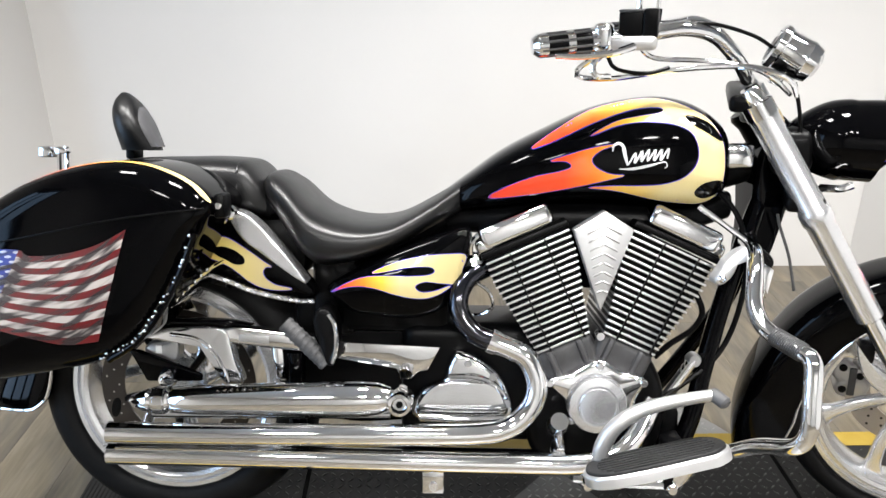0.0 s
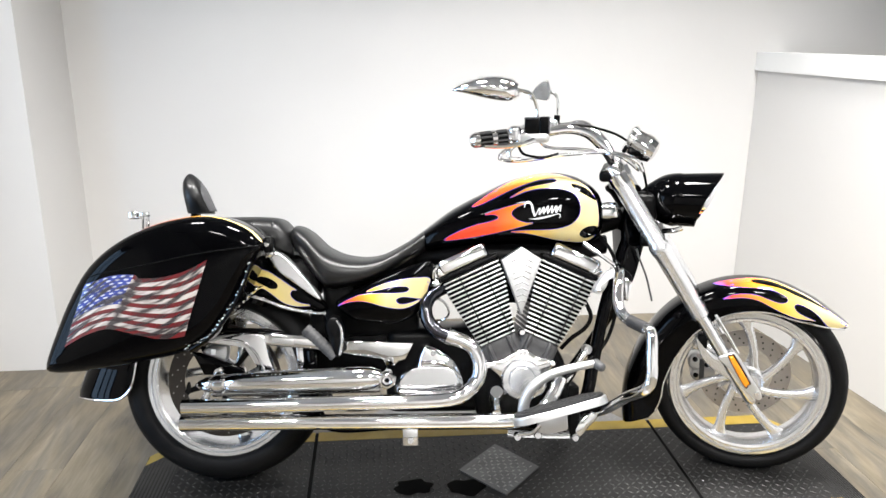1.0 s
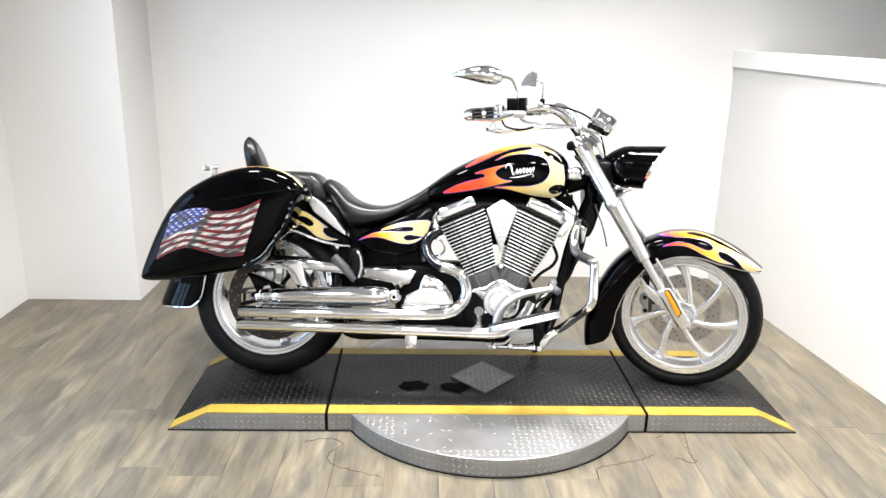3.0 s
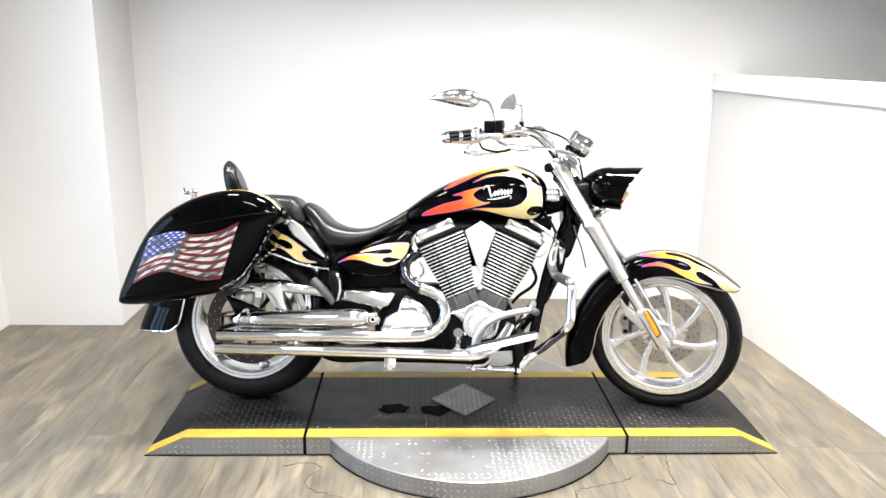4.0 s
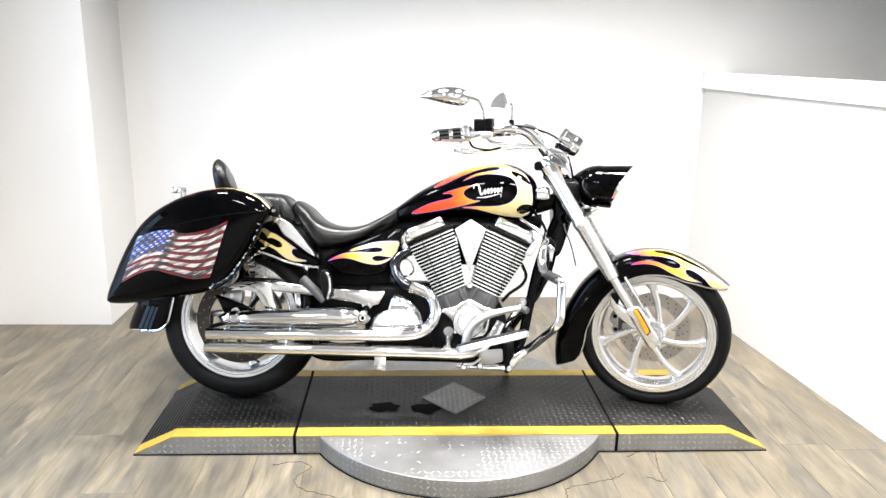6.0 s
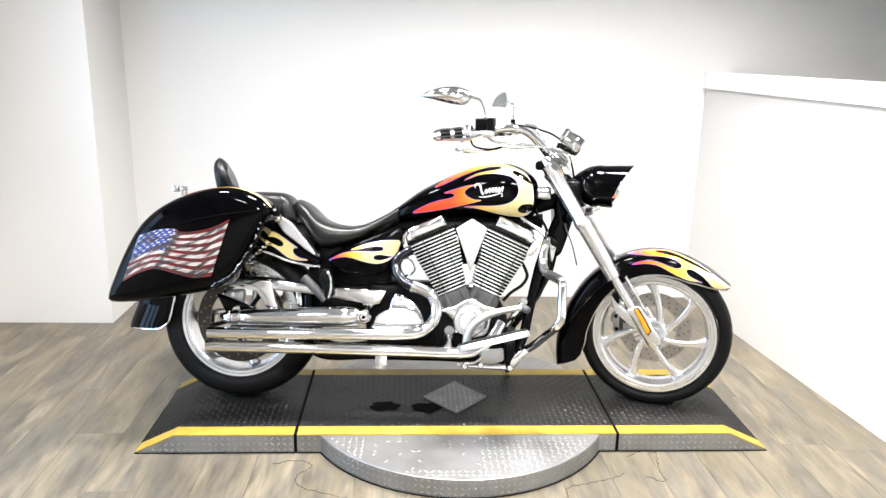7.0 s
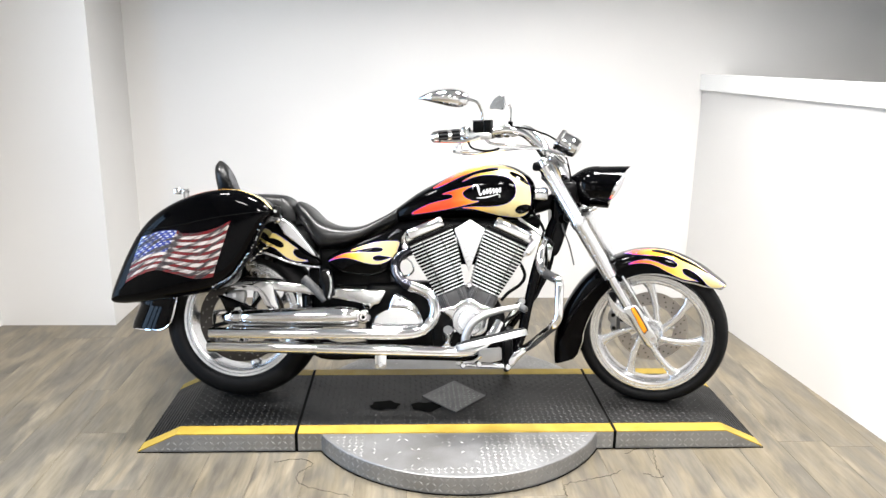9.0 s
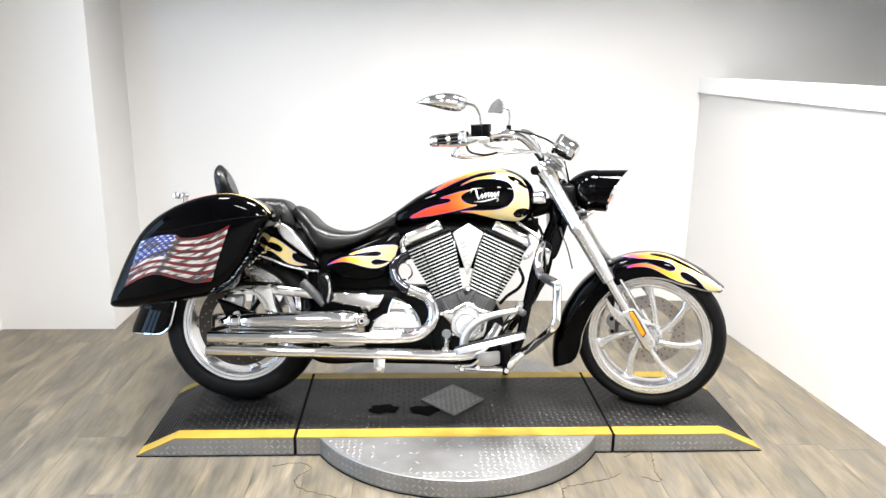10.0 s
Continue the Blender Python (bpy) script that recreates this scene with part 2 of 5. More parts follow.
TRIM = mat("white_trim_paint", (0.83, 0.83, 0.82), 0.4, vary=0.04, scale=3)
DARK = mat("pale_wall_paint", (0.72, 0.72, 0.71), 0.6, vary=0.1, scale=2)
CEIL = mat("ceiling_paint", (0.5, 0.5, 0.49), 0.8, vary=0.05, scale=2, bump=0.1, bscale=40)
YELLOW = mat("yellow_line_paint", (0.35, 0.248, 0.042), 0.5, base2=(0.27, 0.18, 0.02), scale=13, bump=0.1, bscale=90, rvary=0.1, spec=0.3)
STEEL = mat("tread_plate_steel", (0.31, 0.31, 0.315), 0.44, 0.75, base2=(0.21, 0.205, 0.2), scale=5, rvary=0.08, bump=0.06, bscale=150)
DISCS = mat("drilled_disc_steel", (0.42, 0.39, 0.36), 0.36, 0.85, vary=0.15, scale=12)
DISC_DARK = mat("dark_disc_steel", (0.05, 0.043, 0.037), 0.3, 0.85, vary=0.2, scale=12)
HATCH = mat("dark_worn_tread_plate", (0.13, 0.13, 0.13), 0.42, 0.6, base2=(0.08, 0.08, 0.08), scale=14, rvary=0.08)
TREADLE = mat("black_footboard_rubber", (0.016, 0.016, 0.0165), 0.6, vary=0.4, scale=25, bump=0.2, bscale=250, spec=0.25)
LUG = mat("bright_worn_steel", (0.40, 0.40, 0.39), 0.46, 0.7, vary=0.35, scale=9)
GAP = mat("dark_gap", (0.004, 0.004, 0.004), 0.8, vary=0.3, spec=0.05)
STAIN = mat("oil_stain", (0.0008, 0.0008, 0.0008), 0.6, vary=0.5, scale=30, spec=0.02)


def plank_mat():
    """Wood-look vinyl: wavy grey-brown streaks over beige, a hue of its own for each plank."""
    m = mat("wood_plank_vinyl", rough=0.4)
    nt = m.node_tree
    b = nt.nodes["Principled BSDF"]
    oi, geo = nt.nodes.new("ShaderNodeObjectInfo"), nt.nodes.new("ShaderNodeNewGeometry")
    off, cx = nt.nodes.new("ShaderNodeVectorMath"), nt.nodes.new("ShaderNodeCombineXYZ")
    off.operation = "MULTIPLY_ADD"
    off.inputs[1].default_value = (40, 90, 7)
    for i in range(3):
        nt.links.new(oi.outputs["Random"], cx.inputs[i])
    nt.links.new(cx.outputs[0], off.inputs[0])
    nt.links.new(geo.outputs["Position"], off.inputs[2])

    def streaks(along, scale, detail, distortion):
        mp, n = nt.nodes.new("ShaderNodeMapping"), nt.nodes.new("ShaderNodeTexNoise")
        mp.inputs["Scale"].default_value = (1.0, along, 1.0)
        n.inputs["Scale"].default_value, n.inputs["Detail"].default_value, n.inputs["Distortion"].default_value = scale, detail, distortion
        nt.links.new(off.outputs[0], mp.inputs[0])
        nt.links.new(mp.outputs[0], n.inputs["Vector"])
        return n.outputs["Fac"]

    def ramp(value, stops):
        cr = nt.nodes.new("ShaderNodeValToRGB")
        while len(cr.color_ramp.elements) < len(stops):
            cr.color_ramp.elements.new(0.5)
        for e, (p, c) in zip(cr.color_ramp.elements, stops):
            e.position, e.color = p, (*c, 1)
        nt.links.new(value, cr.inputs["Fac"])
        return cr.outputs["Color"]

    def blend(kind, fac, a, c):
        mx = nt.nodes.new("ShaderNodeMix")
        mx.data_type, mx.blend_type = "RGBA", kind
        if isinstance(fac, float):
            mx.inputs["Factor"].default_value = fac
        else:
            nt.links.new(fac, mx.inputs["Factor"])
        nt.links.new(a, mx.inputs["A"])
        nt.links.new(c, mx.inputs["B"])
        return mx.outputs["Result"]

    grain = streaks(0.1, 95, 6, 0.4)
    beige = ramp(streaks(0.16, 9, 5, 1.2), ((0.3, (0.113, 0.095, 0.065)), (0.5, (0.158, 0.132, 0.09)), (0.68, (0.208, 0.178, 0.128))))
    grey = ramp(streaks(0.2, 15, 6, 0.8), ((0.3, (0.062, 0.055, 0.045)), (0.65, (0.125, 0.112, 0.09))))
    where = ramp(streaks(0.22, 6.5, 6, 2.0), ((0.4, (0, 0, 0)), (0.6, (0.9, 0.9, 0.9))))
    both = blend("MIX", where, beige, grey)
    fine = blend("MULTIPLY", 0.6, both, ramp(grain, ((0.36, (0.66, 0.65, 0.63)), (0.62, (1, 1, 1)))))
    hv, va = nt.nodes.new("ShaderNodeHueSaturation"), nt.nodes.new("ShaderNodeMapRange")
    va.inputs["To Min"].default_value, va.inputs["To Max"].default_value = 0.95, 1.05
    nt.links.new(oi.outputs["Random"], va.inputs["Value"])
    nt.links.new(va.outputs["Result"], hv.inputs["Value"])
    nt.links.new(fine, hv.inputs["Color"])
    nt.links.new(hv.outputs["Color"], b.inputs["Base Color"])
    bu = nt.nodes.new("ShaderNodeBump")
    bu.inputs["Strength"].default_value, bu.inputs["Distance"].default_value = 0.2, 0.001
    nt.links.new(grain, bu.inputs["Height"])
    nt.links.new(bu.outputs["Normal"], b.inputs["Normal"])
    return m


def deck_paint():
    """Dark paint on tread plate, scuffed paler in long smears."""
    m = mat("dark_painted_tread_plate", rough=0.5, spec=0.3)
    nt = m.node_tree
    b = nt.nodes["Principled BSDF"]
    geo = nt.nodes.new("ShaderNodeNewGeometry")
    sm = nt.nodes.new("ShaderNodeMapping")
    sm.inputs["Scale"].default_value = (0.7, 2.6, 1.0)
    nt.links.new(geo.outputs["Position"], sm.inputs[0])
    nz, fine = nt.nodes.new("ShaderNodeTexNoise"), nt.nodes.new("ShaderNodeTexNoise")
    nz.inputs["Scale"].default_value, nz.inputs["Detail"].default_value, nz.inputs["Distortion"].default_value = 3.2, 7, 0.6
    fine.inputs["Scale"].default_value, fine.inputs["Detail"].default_value = 130, 4
    nt.links.new(sm.outputs[0], nz.inputs["Vector"])
    nt.links.new(geo.outputs["Position"], fine.inputs["Vector"])
    cr = nt.nodes.new("ShaderNodeValToRGB")
    cr.color_ramp.elements[0].position, cr.color_ramp.elements[1].position = 0.32, 0.72
    cr.color_ramp.elements[0].color, cr.color_ramp.elements[1].color = (0.002, 0.002, 0.002, 1), (0.0115, 0.011, 0.0105, 1)
    nt.links.new(nz.outputs["Fac"], cr.inputs["Fac"])
    nt.links.new(cr.outputs["Color"], b.inputs["Base Color"])
    mr = nt.nodes.new("ShaderNodeMapRange")
    mr.inputs["To Min"].default_value, mr.inputs["To Max"].default_value = 0.36, 0.66
    nt.links.new(nz.outputs["Fac"], mr.inputs["Value"])
    nt.links.new(mr.outputs["Result"], b.inputs["Roughness"])
    bu = nt.nodes.new("ShaderNodeBump")
    bu.inputs["Strength"].default_value, bu.inputs["Distance"].default_value = 0.25, 0.001
    nt.links.new(fine.outputs["Fac"], bu.inputs["Height"])
    nt.links.new(bu.outputs["Normal"], b.inputs["Normal"])
    return m


PLANK, MAT = plank_mat(), deck_paint()
MATLUG = mat("worn_dark_lugs", (0.055, 0.055, 0.053), 0.34, 0.3, vary=0.75, scale=6, spec=0.4)

# ---- the room ----


def wall(name, x0, y0, x1, y1, z0, z1, thick, material, label):
    """A wall from (x0, y0) to (x1, y1); its thickness lies to the left of that way."""
    d = Vector((x1 - x0, y1 - y0, 0))
    nrm = Vector((-d.y, d.x, 0)).normalized() * thick
    bm = bmesh.new()
    b = [bm.verts.new((x, y, z0)) for x, y in ((x0, y0), (x1, y1), (x1 + nrm.x, y1 + nrm.y), (x0 + nrm.x, y0 + nrm.y))]
    f = bm.faces.new(b)
    r = bmesh.ops.extrude_face_region(bm, geom=[f])
    bmesh.ops.translate(bm, vec=(0, 0, z1 - z0), verts=[v for v in r["geom"] if isinstance(v, bmesh.types.BMVert)])
    return tagged(part(name, bm, material, None, smooth=0), label, "wall", kind="structure")


wall("wall_back", 3.2, BACK, -1.79, BACK, -0.05, TOP, -0.12, WALL, "plain white painted wall of the photo bay")
wall("wall_corner", -1.765, 1.06, LEFT, 1.06, -0.05, TOP, -0.6, WALL, "white painted wall end standing proud of the bay")
wall("wall_left", LEFT, 1.06, LEFT, -0.9, -0.05, TOP, -0.12, WALL, "white painted side wall")
wall("wall_left_near", LEFT, -0.9, LEFT, NEAR, -0.05, TOP, -0.12, DARK, "pale grey painted side wall of the workshop")
wall("wall_near", LEFT, NEAR, 3.2, NEAR, -0.05, TOP, -0.12, DARK, "pale grey painted wall across the workshop")
wall("wall_far_right", 3.2, NEAR, 3.2, BACK, -0.05, TOP, -0.12, WALL, "white wall beyond the low partition")
wall("wall_partition", 2.02, -4.2, 1.497, BACK - 0.002, -0.05, 1.262, -0.11, WALL, "low white partition wall with a painted cap")
wall("trim_cap", 2.005, -4.2, 1.482, BACK - 0.002, 1.262, 1.35, -0.14, TRIM, "white painted board capping the low partition")
tagged(part("ceiling", block(0.42, -1.83, TOP + 0.05, 5.7, 6.9, 0.1, 0), CEIL, None, smooth=0), "plain off-white workshop ceiling", "ceiling", kind="structure")
floor = tagged(part("floor", block(0.42, -1.83, -0.04, 5.7, 6.9, 0.07, 0), GAP, None, smooth=0), "grey-brown wood-look plank floor with swirling grain", "floor", kind="structure")


win = tagged(new("window_1"), "three-paned tall side window letting in blue daylight", "window", kind="structure")
for wy in (-0.54, -0.18, 0.18, 0.54):
    part("window_frame", block(LEFT + 0.02, WIN_Y + wy, 1.15, 0.03, 0.055, 1.9, 0.006), SATIN, win, "dark window frame bar")
for wz in (0.23, 2.07):
    part("window_frame", block(LEFT + 0.02, WIN_Y, wz, 0.03, 0.96, 0.1, 0.006), SATIN, win, "dark window frame bar")


def ceiling_light():
    """A square lamp housing over each lamp, open below."""
    e = new("ceiling_light")
    part("housing", block(0, 0, 0.04, 0.34, 0.34, 0.05, 0.01), TRIM, e)
    part("mount", block(0, 0, 0.23, 0.06, 0.06, 0.34, 0.005), TRIM, e)
    return tagged(e, "white square lamp hung from the ceiling", "ceiling light", "lamps on the ceiling")


lamp = ceiling_light()
lamp.matrix_basis = pose(*LAMPS[0], LAMP_Z)
for lx, ly in LAMPS[1:]:
    copy_thing(lamp, pose(lx, ly, LAMP_Z))

# ---- the turntable under the machine ----
H, W, G0, G1 = 0.07, 0.29, -0.608, 0.584
R_DISC = 0.592
table = tagged(new("turntable"), "round tread-plate turntable with a dark rubber deck and yellow edge lines", "turntable")
disc = part("disc", turned([(0, 0.0), (R_DISC, 0.0), (R_DISC, H - 0.003), (R_DISC - 0.003, H), (0, H)], pose(0, 0, 0), 128), STEEL, table, "worn diamond tread-plate steel disc")
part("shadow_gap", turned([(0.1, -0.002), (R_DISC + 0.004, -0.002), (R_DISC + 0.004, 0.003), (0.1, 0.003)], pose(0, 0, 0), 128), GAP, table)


def lug(bm, x, y, z, a, up=(0, 0, 1), along=(1, 0, 0), size=0.011, tall=0.0014):
    """One raised lens-shaped lug of the tread plate."""
    up, al = Vector(up), Vector(along)
    si = up.cross(al)
    d = al * math.cos(a) + si * math.sin(a)
    s = up.cross(d)
    p = Vector((x, y, z))
    t = [p - d * size, p + s * size * 0.3, p + d * size, p - s * size * 0.3]
    v = [bm.verts.new(q) for q in t]
    c = bm.verts.new(p + up * tall)
    for i in range(4):
        bm.faces.new((v[i], v[(i + 1) % 4], c))


STEP = 0.0225
bm = bmesh.new()
k = int(R_DISC / STEP)
for i in range(-k, k + 1):
    for j in range(-k, k + 1):
        x, y = i * STEP, j * STEP
        r = math.hypot(x, y)
        edge = 0.05 * noise.noise(Vector((y * 9.0, x * 4.0, 0.2)))
        worn = -0.34 + edge < x < 0.06 + edge and abs(y) < 0.53
        if r < R_DISC - 0.012 and abs(y) > W + 0.004 and not (worn and random.random() < 0.9):
            lug(bm, x, y, H + 0.0003, radians(45 if (i + j) % 2 else -45))
part("tread_relief", bm, LUG, disc, "raised tread lugs", smooth=0, kind="stuff")
bm = bmesh.new()
n = int(2 * math.pi * R_DISC / STEP)
for i in range(n):
    for j in range(3):
        a = 2 * math.pi * i / n
        up = (math.cos(a), math.sin(a), 0)
        if abs(math.sin(a)) * R_DISC > W:
            lug(bm, R_DISC * up[0] * 1.0005, R_DISC * up[1] * 1.0005, 0.013 + j * STEP, radians(45 if (i + j) % 2 else -45), up, (-up[1], up[0], 0))
part("rim_relief", bm, LUG, disc, "raised tread lugs", smooth=0, kind="stuff")


def deck(name, x0, x1, ramp0, ramp1):
    """One length of the deck: a tread-plate box with matting and two yellow lines. ramp0, ramp1: lengths that slope to the floor."""
    top = [(x0 - ramp0, 0.004), (x0, H), (x1, H), (x1 + ramp1, 0.004)]
    outline = [(x0 - ramp0, 0.0)] + top + [(x1 + ramp1, 0.0)]
    clean = [q for i, q in enumerate(outline) if i == 0 or abs(q[0] - outline[i - 1][0]) + abs(q[1] - outline[i - 1][1]) > 0.002]
    body = part(name, slab(clean, -W, W, 0), STEEL, table, smooth=0)

    def strip(y0, y1, lift, material, nm):
        bm = bmesh.new()
        rows = []
        for x, z in top:
            rows.append([bm.verts.new((x, y0, z + lift)), bm.verts.new((x, y1, z + lift)), bm.verts.new((x, y1, z - 0.0005)), bm.verts.new((x, y0, z - 0.0005))])
        use = [r for i, r in enumerate(rows) if not ((i == 0 and ramp0 == 0) or (i == 3 and ramp1 == 0))]
        for r in rows:
            if r not in use:
                bmesh.ops.delete(bm, geom=r, context="VERTS")
        for a, b in zip(use, use[1:]):
            for i in range(4):
                bm.faces.new((a[i], a[(i + 1) % 4], b[(i + 1) % 4], b[i]))
        bm.faces.new(use[0])
        bm.faces.new(use[-1])
        part(nm, bm, material, body, smooth=0)

    strip(-W + 0.062, W - 0.058, 0.003, MAT, "painted_deck")
    strip(-W - 0.0005, -W + 0.0615, 0.0035, YELLOW, "yellow_line")
    strip(W - 0.0575, W + 0.0005, 0.0035, YELLOW, "yellow_line")
    bm = bmesh.new()
    x = x0 - ramp0 + 0.02
    while x < x1 + ramp1 - 0.01:
        for j in range(3):
            z = 0.012 + j * STEP
            room = H if x0 <= x <= x1 else H * (1 - (x0 - x) / ramp0 if x < x0 else 1 - (x - x1) / ramp1)
            if z < room - 0.012:
                lug(bm, x, -W - 0.0003, z, radians(45 if (round(x / STEP) + j) % 2 else -45), (0, -1, 0), (1, 0, 0))
        x += STEP
    part("side_relief", bm, LUG, body, "raised tread lugs", smooth=0, kind="stuff")
    bm = bmesh.new()
    for i in range(int((x1 - x0) / STEP)):
        for j in range(int((2 * W - 0.13) / STEP)):
            x, y = x0 + 0.012 + i * STEP, -W + 0.075 + j * STEP
            if abs(x + 0.006) / 0.135 + abs(y - 0.01) / 0.152 > 1.08 or name != "middle_deck":
                lug(bm, x, y, H + 0.0032, radians(45 if (i + j) % 2 else -45), size=0.0105, tall=0.002)
    part("deck_relief", bm, MATLUG, body, "scuffed dark tread lugs", smooth=0, kind="stuff")
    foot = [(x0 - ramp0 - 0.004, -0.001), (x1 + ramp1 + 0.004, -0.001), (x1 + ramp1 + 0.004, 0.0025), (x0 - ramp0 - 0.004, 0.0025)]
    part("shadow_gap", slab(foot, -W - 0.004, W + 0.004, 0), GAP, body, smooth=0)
    if ramp0 or ramp1:
        bm = bmesh.new()
        for k in range(9):
            s = (k + 0.5) / 9
            x, z = (x0 - ramp0 * s, H - (H - 0.004) * s) if ramp0 else (x1 + ramp1 * s, H - (H - 0.004) * s)
            block(x, 0, z + 0.003, 0.006, 2 * W - 0.13, 0.004, 0.0012, bm=bm)
        part("ramp_ribs", bm, MAT, body, "raised rubber ribs", kind="stuff")
    return body


mid = deck("middle_deck", G0 + 0.006, G1 - 0.006, 0, 0)
deck("ramp_deck", -1.045, G0 - 0.006, 0.14, 0)
deck("ramp_deck", G1 + 0.006, 1.01, 0, 0.145)
for gx in (G0, G1):
    part("joint", block(gx, 0, 0.0358, 0.0118, 2 * W - 0.002, 0.0716, 0), GAP, table)
bm = bmesh.new()
vs = [bm.verts.new(q) for q in ((-0.138, 0.01, H + 0.0045), (-0.008, -0.136, H + 0.0045), (0.124, 0.008, H + 0.0045), (0.002, 0.158, H + 0.0045))]
f = bm.faces.new(vs)
r = bmesh.ops.extrude_face_region(bm, geom=[f])
bmesh.ops.translate(bm, vec=(0, 0, 0.004), verts=[v for v in r["geom"] if isinstance(v, bmesh.types.BMVert)])
plate = part("diamond_plate", bm, HATCH, mid, "diamond-shaped tread-plate hatch", smooth=0)
bm = bmesh.new()
for i in range(-6, 7):
    for j in range(-6, 7):
        x, y = i * STEP * 0.9, j * STEP * 0.9
        if abs(x) / 0.131 + abs(y) / 0.147 < 0.88:
            lug(bm, x - 0.006, y + 0.01, H + 0.0087, radians(45 if (i + j) % 2 else -45), size=0.009)
part("hatch_relief", bm, LUG, mid, "raised tread lugs", smooth=0, kind="stuff")
for sx, sy, sr in ((-0.29, -0.07, 0.075), (-0.13, -0.085, 0.07)):
    o = []
    for a in np.linspace(0, 2 * np.pi, 40, endpoint=False):
        q = sr * (0.8 + 0.35 * noise.noise(Vector((math.cos(a) * 1.6 + sx * 9, math.sin(a) * 1.6, 0))))
        o.append((sx + q * math.cos(a), sy + 0.75 * q * math.sin(a)))
    bm = bmesh.new()
    bm.faces.new([bm.verts.new((x, y, H + 0.0056)) for x, y in o])
    part("oil_stain", bm, STAIN, mid, "dark oil stain", smooth=0)

# ---- the motorcycle ----
# its own axes: x forward, y to its far side, z up from where it stands
bike = tagged(new("motorcycle"), "black cruiser motorcycle with flame paint, chrome pipes and hard saddlebags", "motorcycle")
bike.matrix_basis = pose(-0.872, 0.035, 0.0745) @ pose(0, 0, 0, 0, 0, -3) @ pose(0, 0, 0, -15, 0, 0)
AXLE_R, AXLE_F = Vector((0.012, 0, 0.318)), Vector((1.662, 0, 0.296))
FORK_WAY = Vector((-0.545, 0, 0.839)).normalized()
PIVOT = Vector((1.63, 0, 0.273))
STEER = Matrix.Translation(PIVOT) @ Matrix.Rotation(radians(-20), 4, FORK_WAY) @ Matrix.Translation(-PIVOT)
SIDE = pose(0, 0, 0, 90, 0, 0)  # turns the z axis of turned() towards -y, the near side


def at(x, y, z):
    return Matrix.Translation((x, y, z)) @ SIDE


def aim(p, way):
    return Matrix.Translation(p) @ Vector(way).to_track_quat("Z", "Y").to_matrix().to_4x4()


def tyre(c, r_rim, r_out, half, turn, parent):
    prof = []
    for a in np.linspace(-0.16 * np.pi, 1.16 * np.pi, 25):
        k = np.sin(a)
        rr = r_rim + 0.018 + (r_out - r_rim - 0.018) * (abs(k) ** 0.75 * (1 if k > 0 else -0.4))
        prof.append((rr, -half * np.cos(a) * (1 if k > 0 else 0.96)))
    ty = part("tyre", turned(prof, at(*c), 96, closed=True), RUBBER, parent, "black road tyre", turn=turn)
    bm = bmesh.new()
    for i in range(44):
        a = 2 * math.pi * i / 44
        for sgn in (-1, 1):
            m = at(*c) @ Matrix.Rotation(a, 4, "Z") @ Matrix.Translation((r_out - 0.0075, 0, sgn * half * 0.42)) @ pose(0, sgn * 24, 0) @ pose(0, 0, 0, sgn * 38, 0, 0)
            block(0, 0, 0, 0.004, 0.004, half * 0.62, 0, m=m, bm=bm)
    part("tread_pattern", bm, GAP, ty, kind="stuff", smooth=0, turn=turn)
    return ty


def wheel(name, c, r_rim, r_out, half_tyre, half_rim, turn, phase, label):
    prof = [(r_rim - 0.030, -half_rim * 0.93), (r_rim - 0.022, -half_rim + 0.001), (r_rim - 0.019, -half_rim + 0.008), (r_rim - 0.012, -half_rim + 0.008), (r_rim - 0.009, -half_rim), (r_rim, -half_rim), (r_rim + 0.006, -half_rim + 0.006), (r_rim - 0.004, -half_rim + 0.014),
            (r_rim - 0.004, half_rim - 0.014), (r_rim + 0.006, half_rim - 0.006), (r_rim, half_rim), (r_rim - 0.009, half_rim), (r_rim - 0.012, half_rim - 0.008), (r_rim - 0.019, half_rim - 0.008), (r_rim - 0.022, half_rim - 0.001), (r_rim - 0.030, half_rim * 0.93),
            (r_rim - 0.038, half_rim * 0.55), (r_rim - 0.042, 0), (r_rim - 0.038, -half_rim * 0.55)]
    rim = part(name, turned(prof, at(*c), 96, closed=True), ALU, bike, label, turn=turn)
    tyre(c, r_rim, r_out, half_tyre, turn, rim)
    hub = [(0, 0.052), (0.02, 0.052), (0.024, 0.046), (0.03, 0.046), (0.036, 0.03), (0.05, 0.02), (0.05, -0.02), (0.036, -0.03), (0.03, -0.05), (0, -0.05)]
    part("hub", turned(hub, at(*c), 40), ALU, rim, turn=turn)
    for i in range(7):
        rows = []
        a1 = phase + i * 2 * math.pi / 7
        a0 = a1 - radians(36)
        r1 = r_rim - 0.032
        pa, pb = Vector((0.04 * math.cos(a0), 0.04 * math.sin(a0), 0)), Vector((r1 * math.cos(a1), r1 * math.sin(a1), 0))
        d = (pb - pa).normalized()
        t = Vector((-d.y, d.x, 0))
        for s in np.linspace(0, 1, 12):
            wd = 0.0115 + 0.004 * s + 0.014 * max(0, s - 0.78) ** 1.5 / 0.1 + 0.006 * max(0, 0.2 - s) / 0.2
            p = pa.lerp(pb, s) + t * (-0.010 * math.sin(math.pi * s))
            ring = []
            for q in np.linspace(0, 2 * np.pi, 14, endpoint=False):
                cq, sq = math.cos(q), math.sin(q)
                ring.append(at(*c) @ (p + t * wd * math.copysign(abs(cq) ** 0.7, cq) + Vector((0, 0, 0.008 + 0.012 * math.copysign(abs(sq) ** 0.7, sq)))))
            rows.append(ring)
        part("spoke", skin(rows), ALU, rim, turn=turn)
    return rim


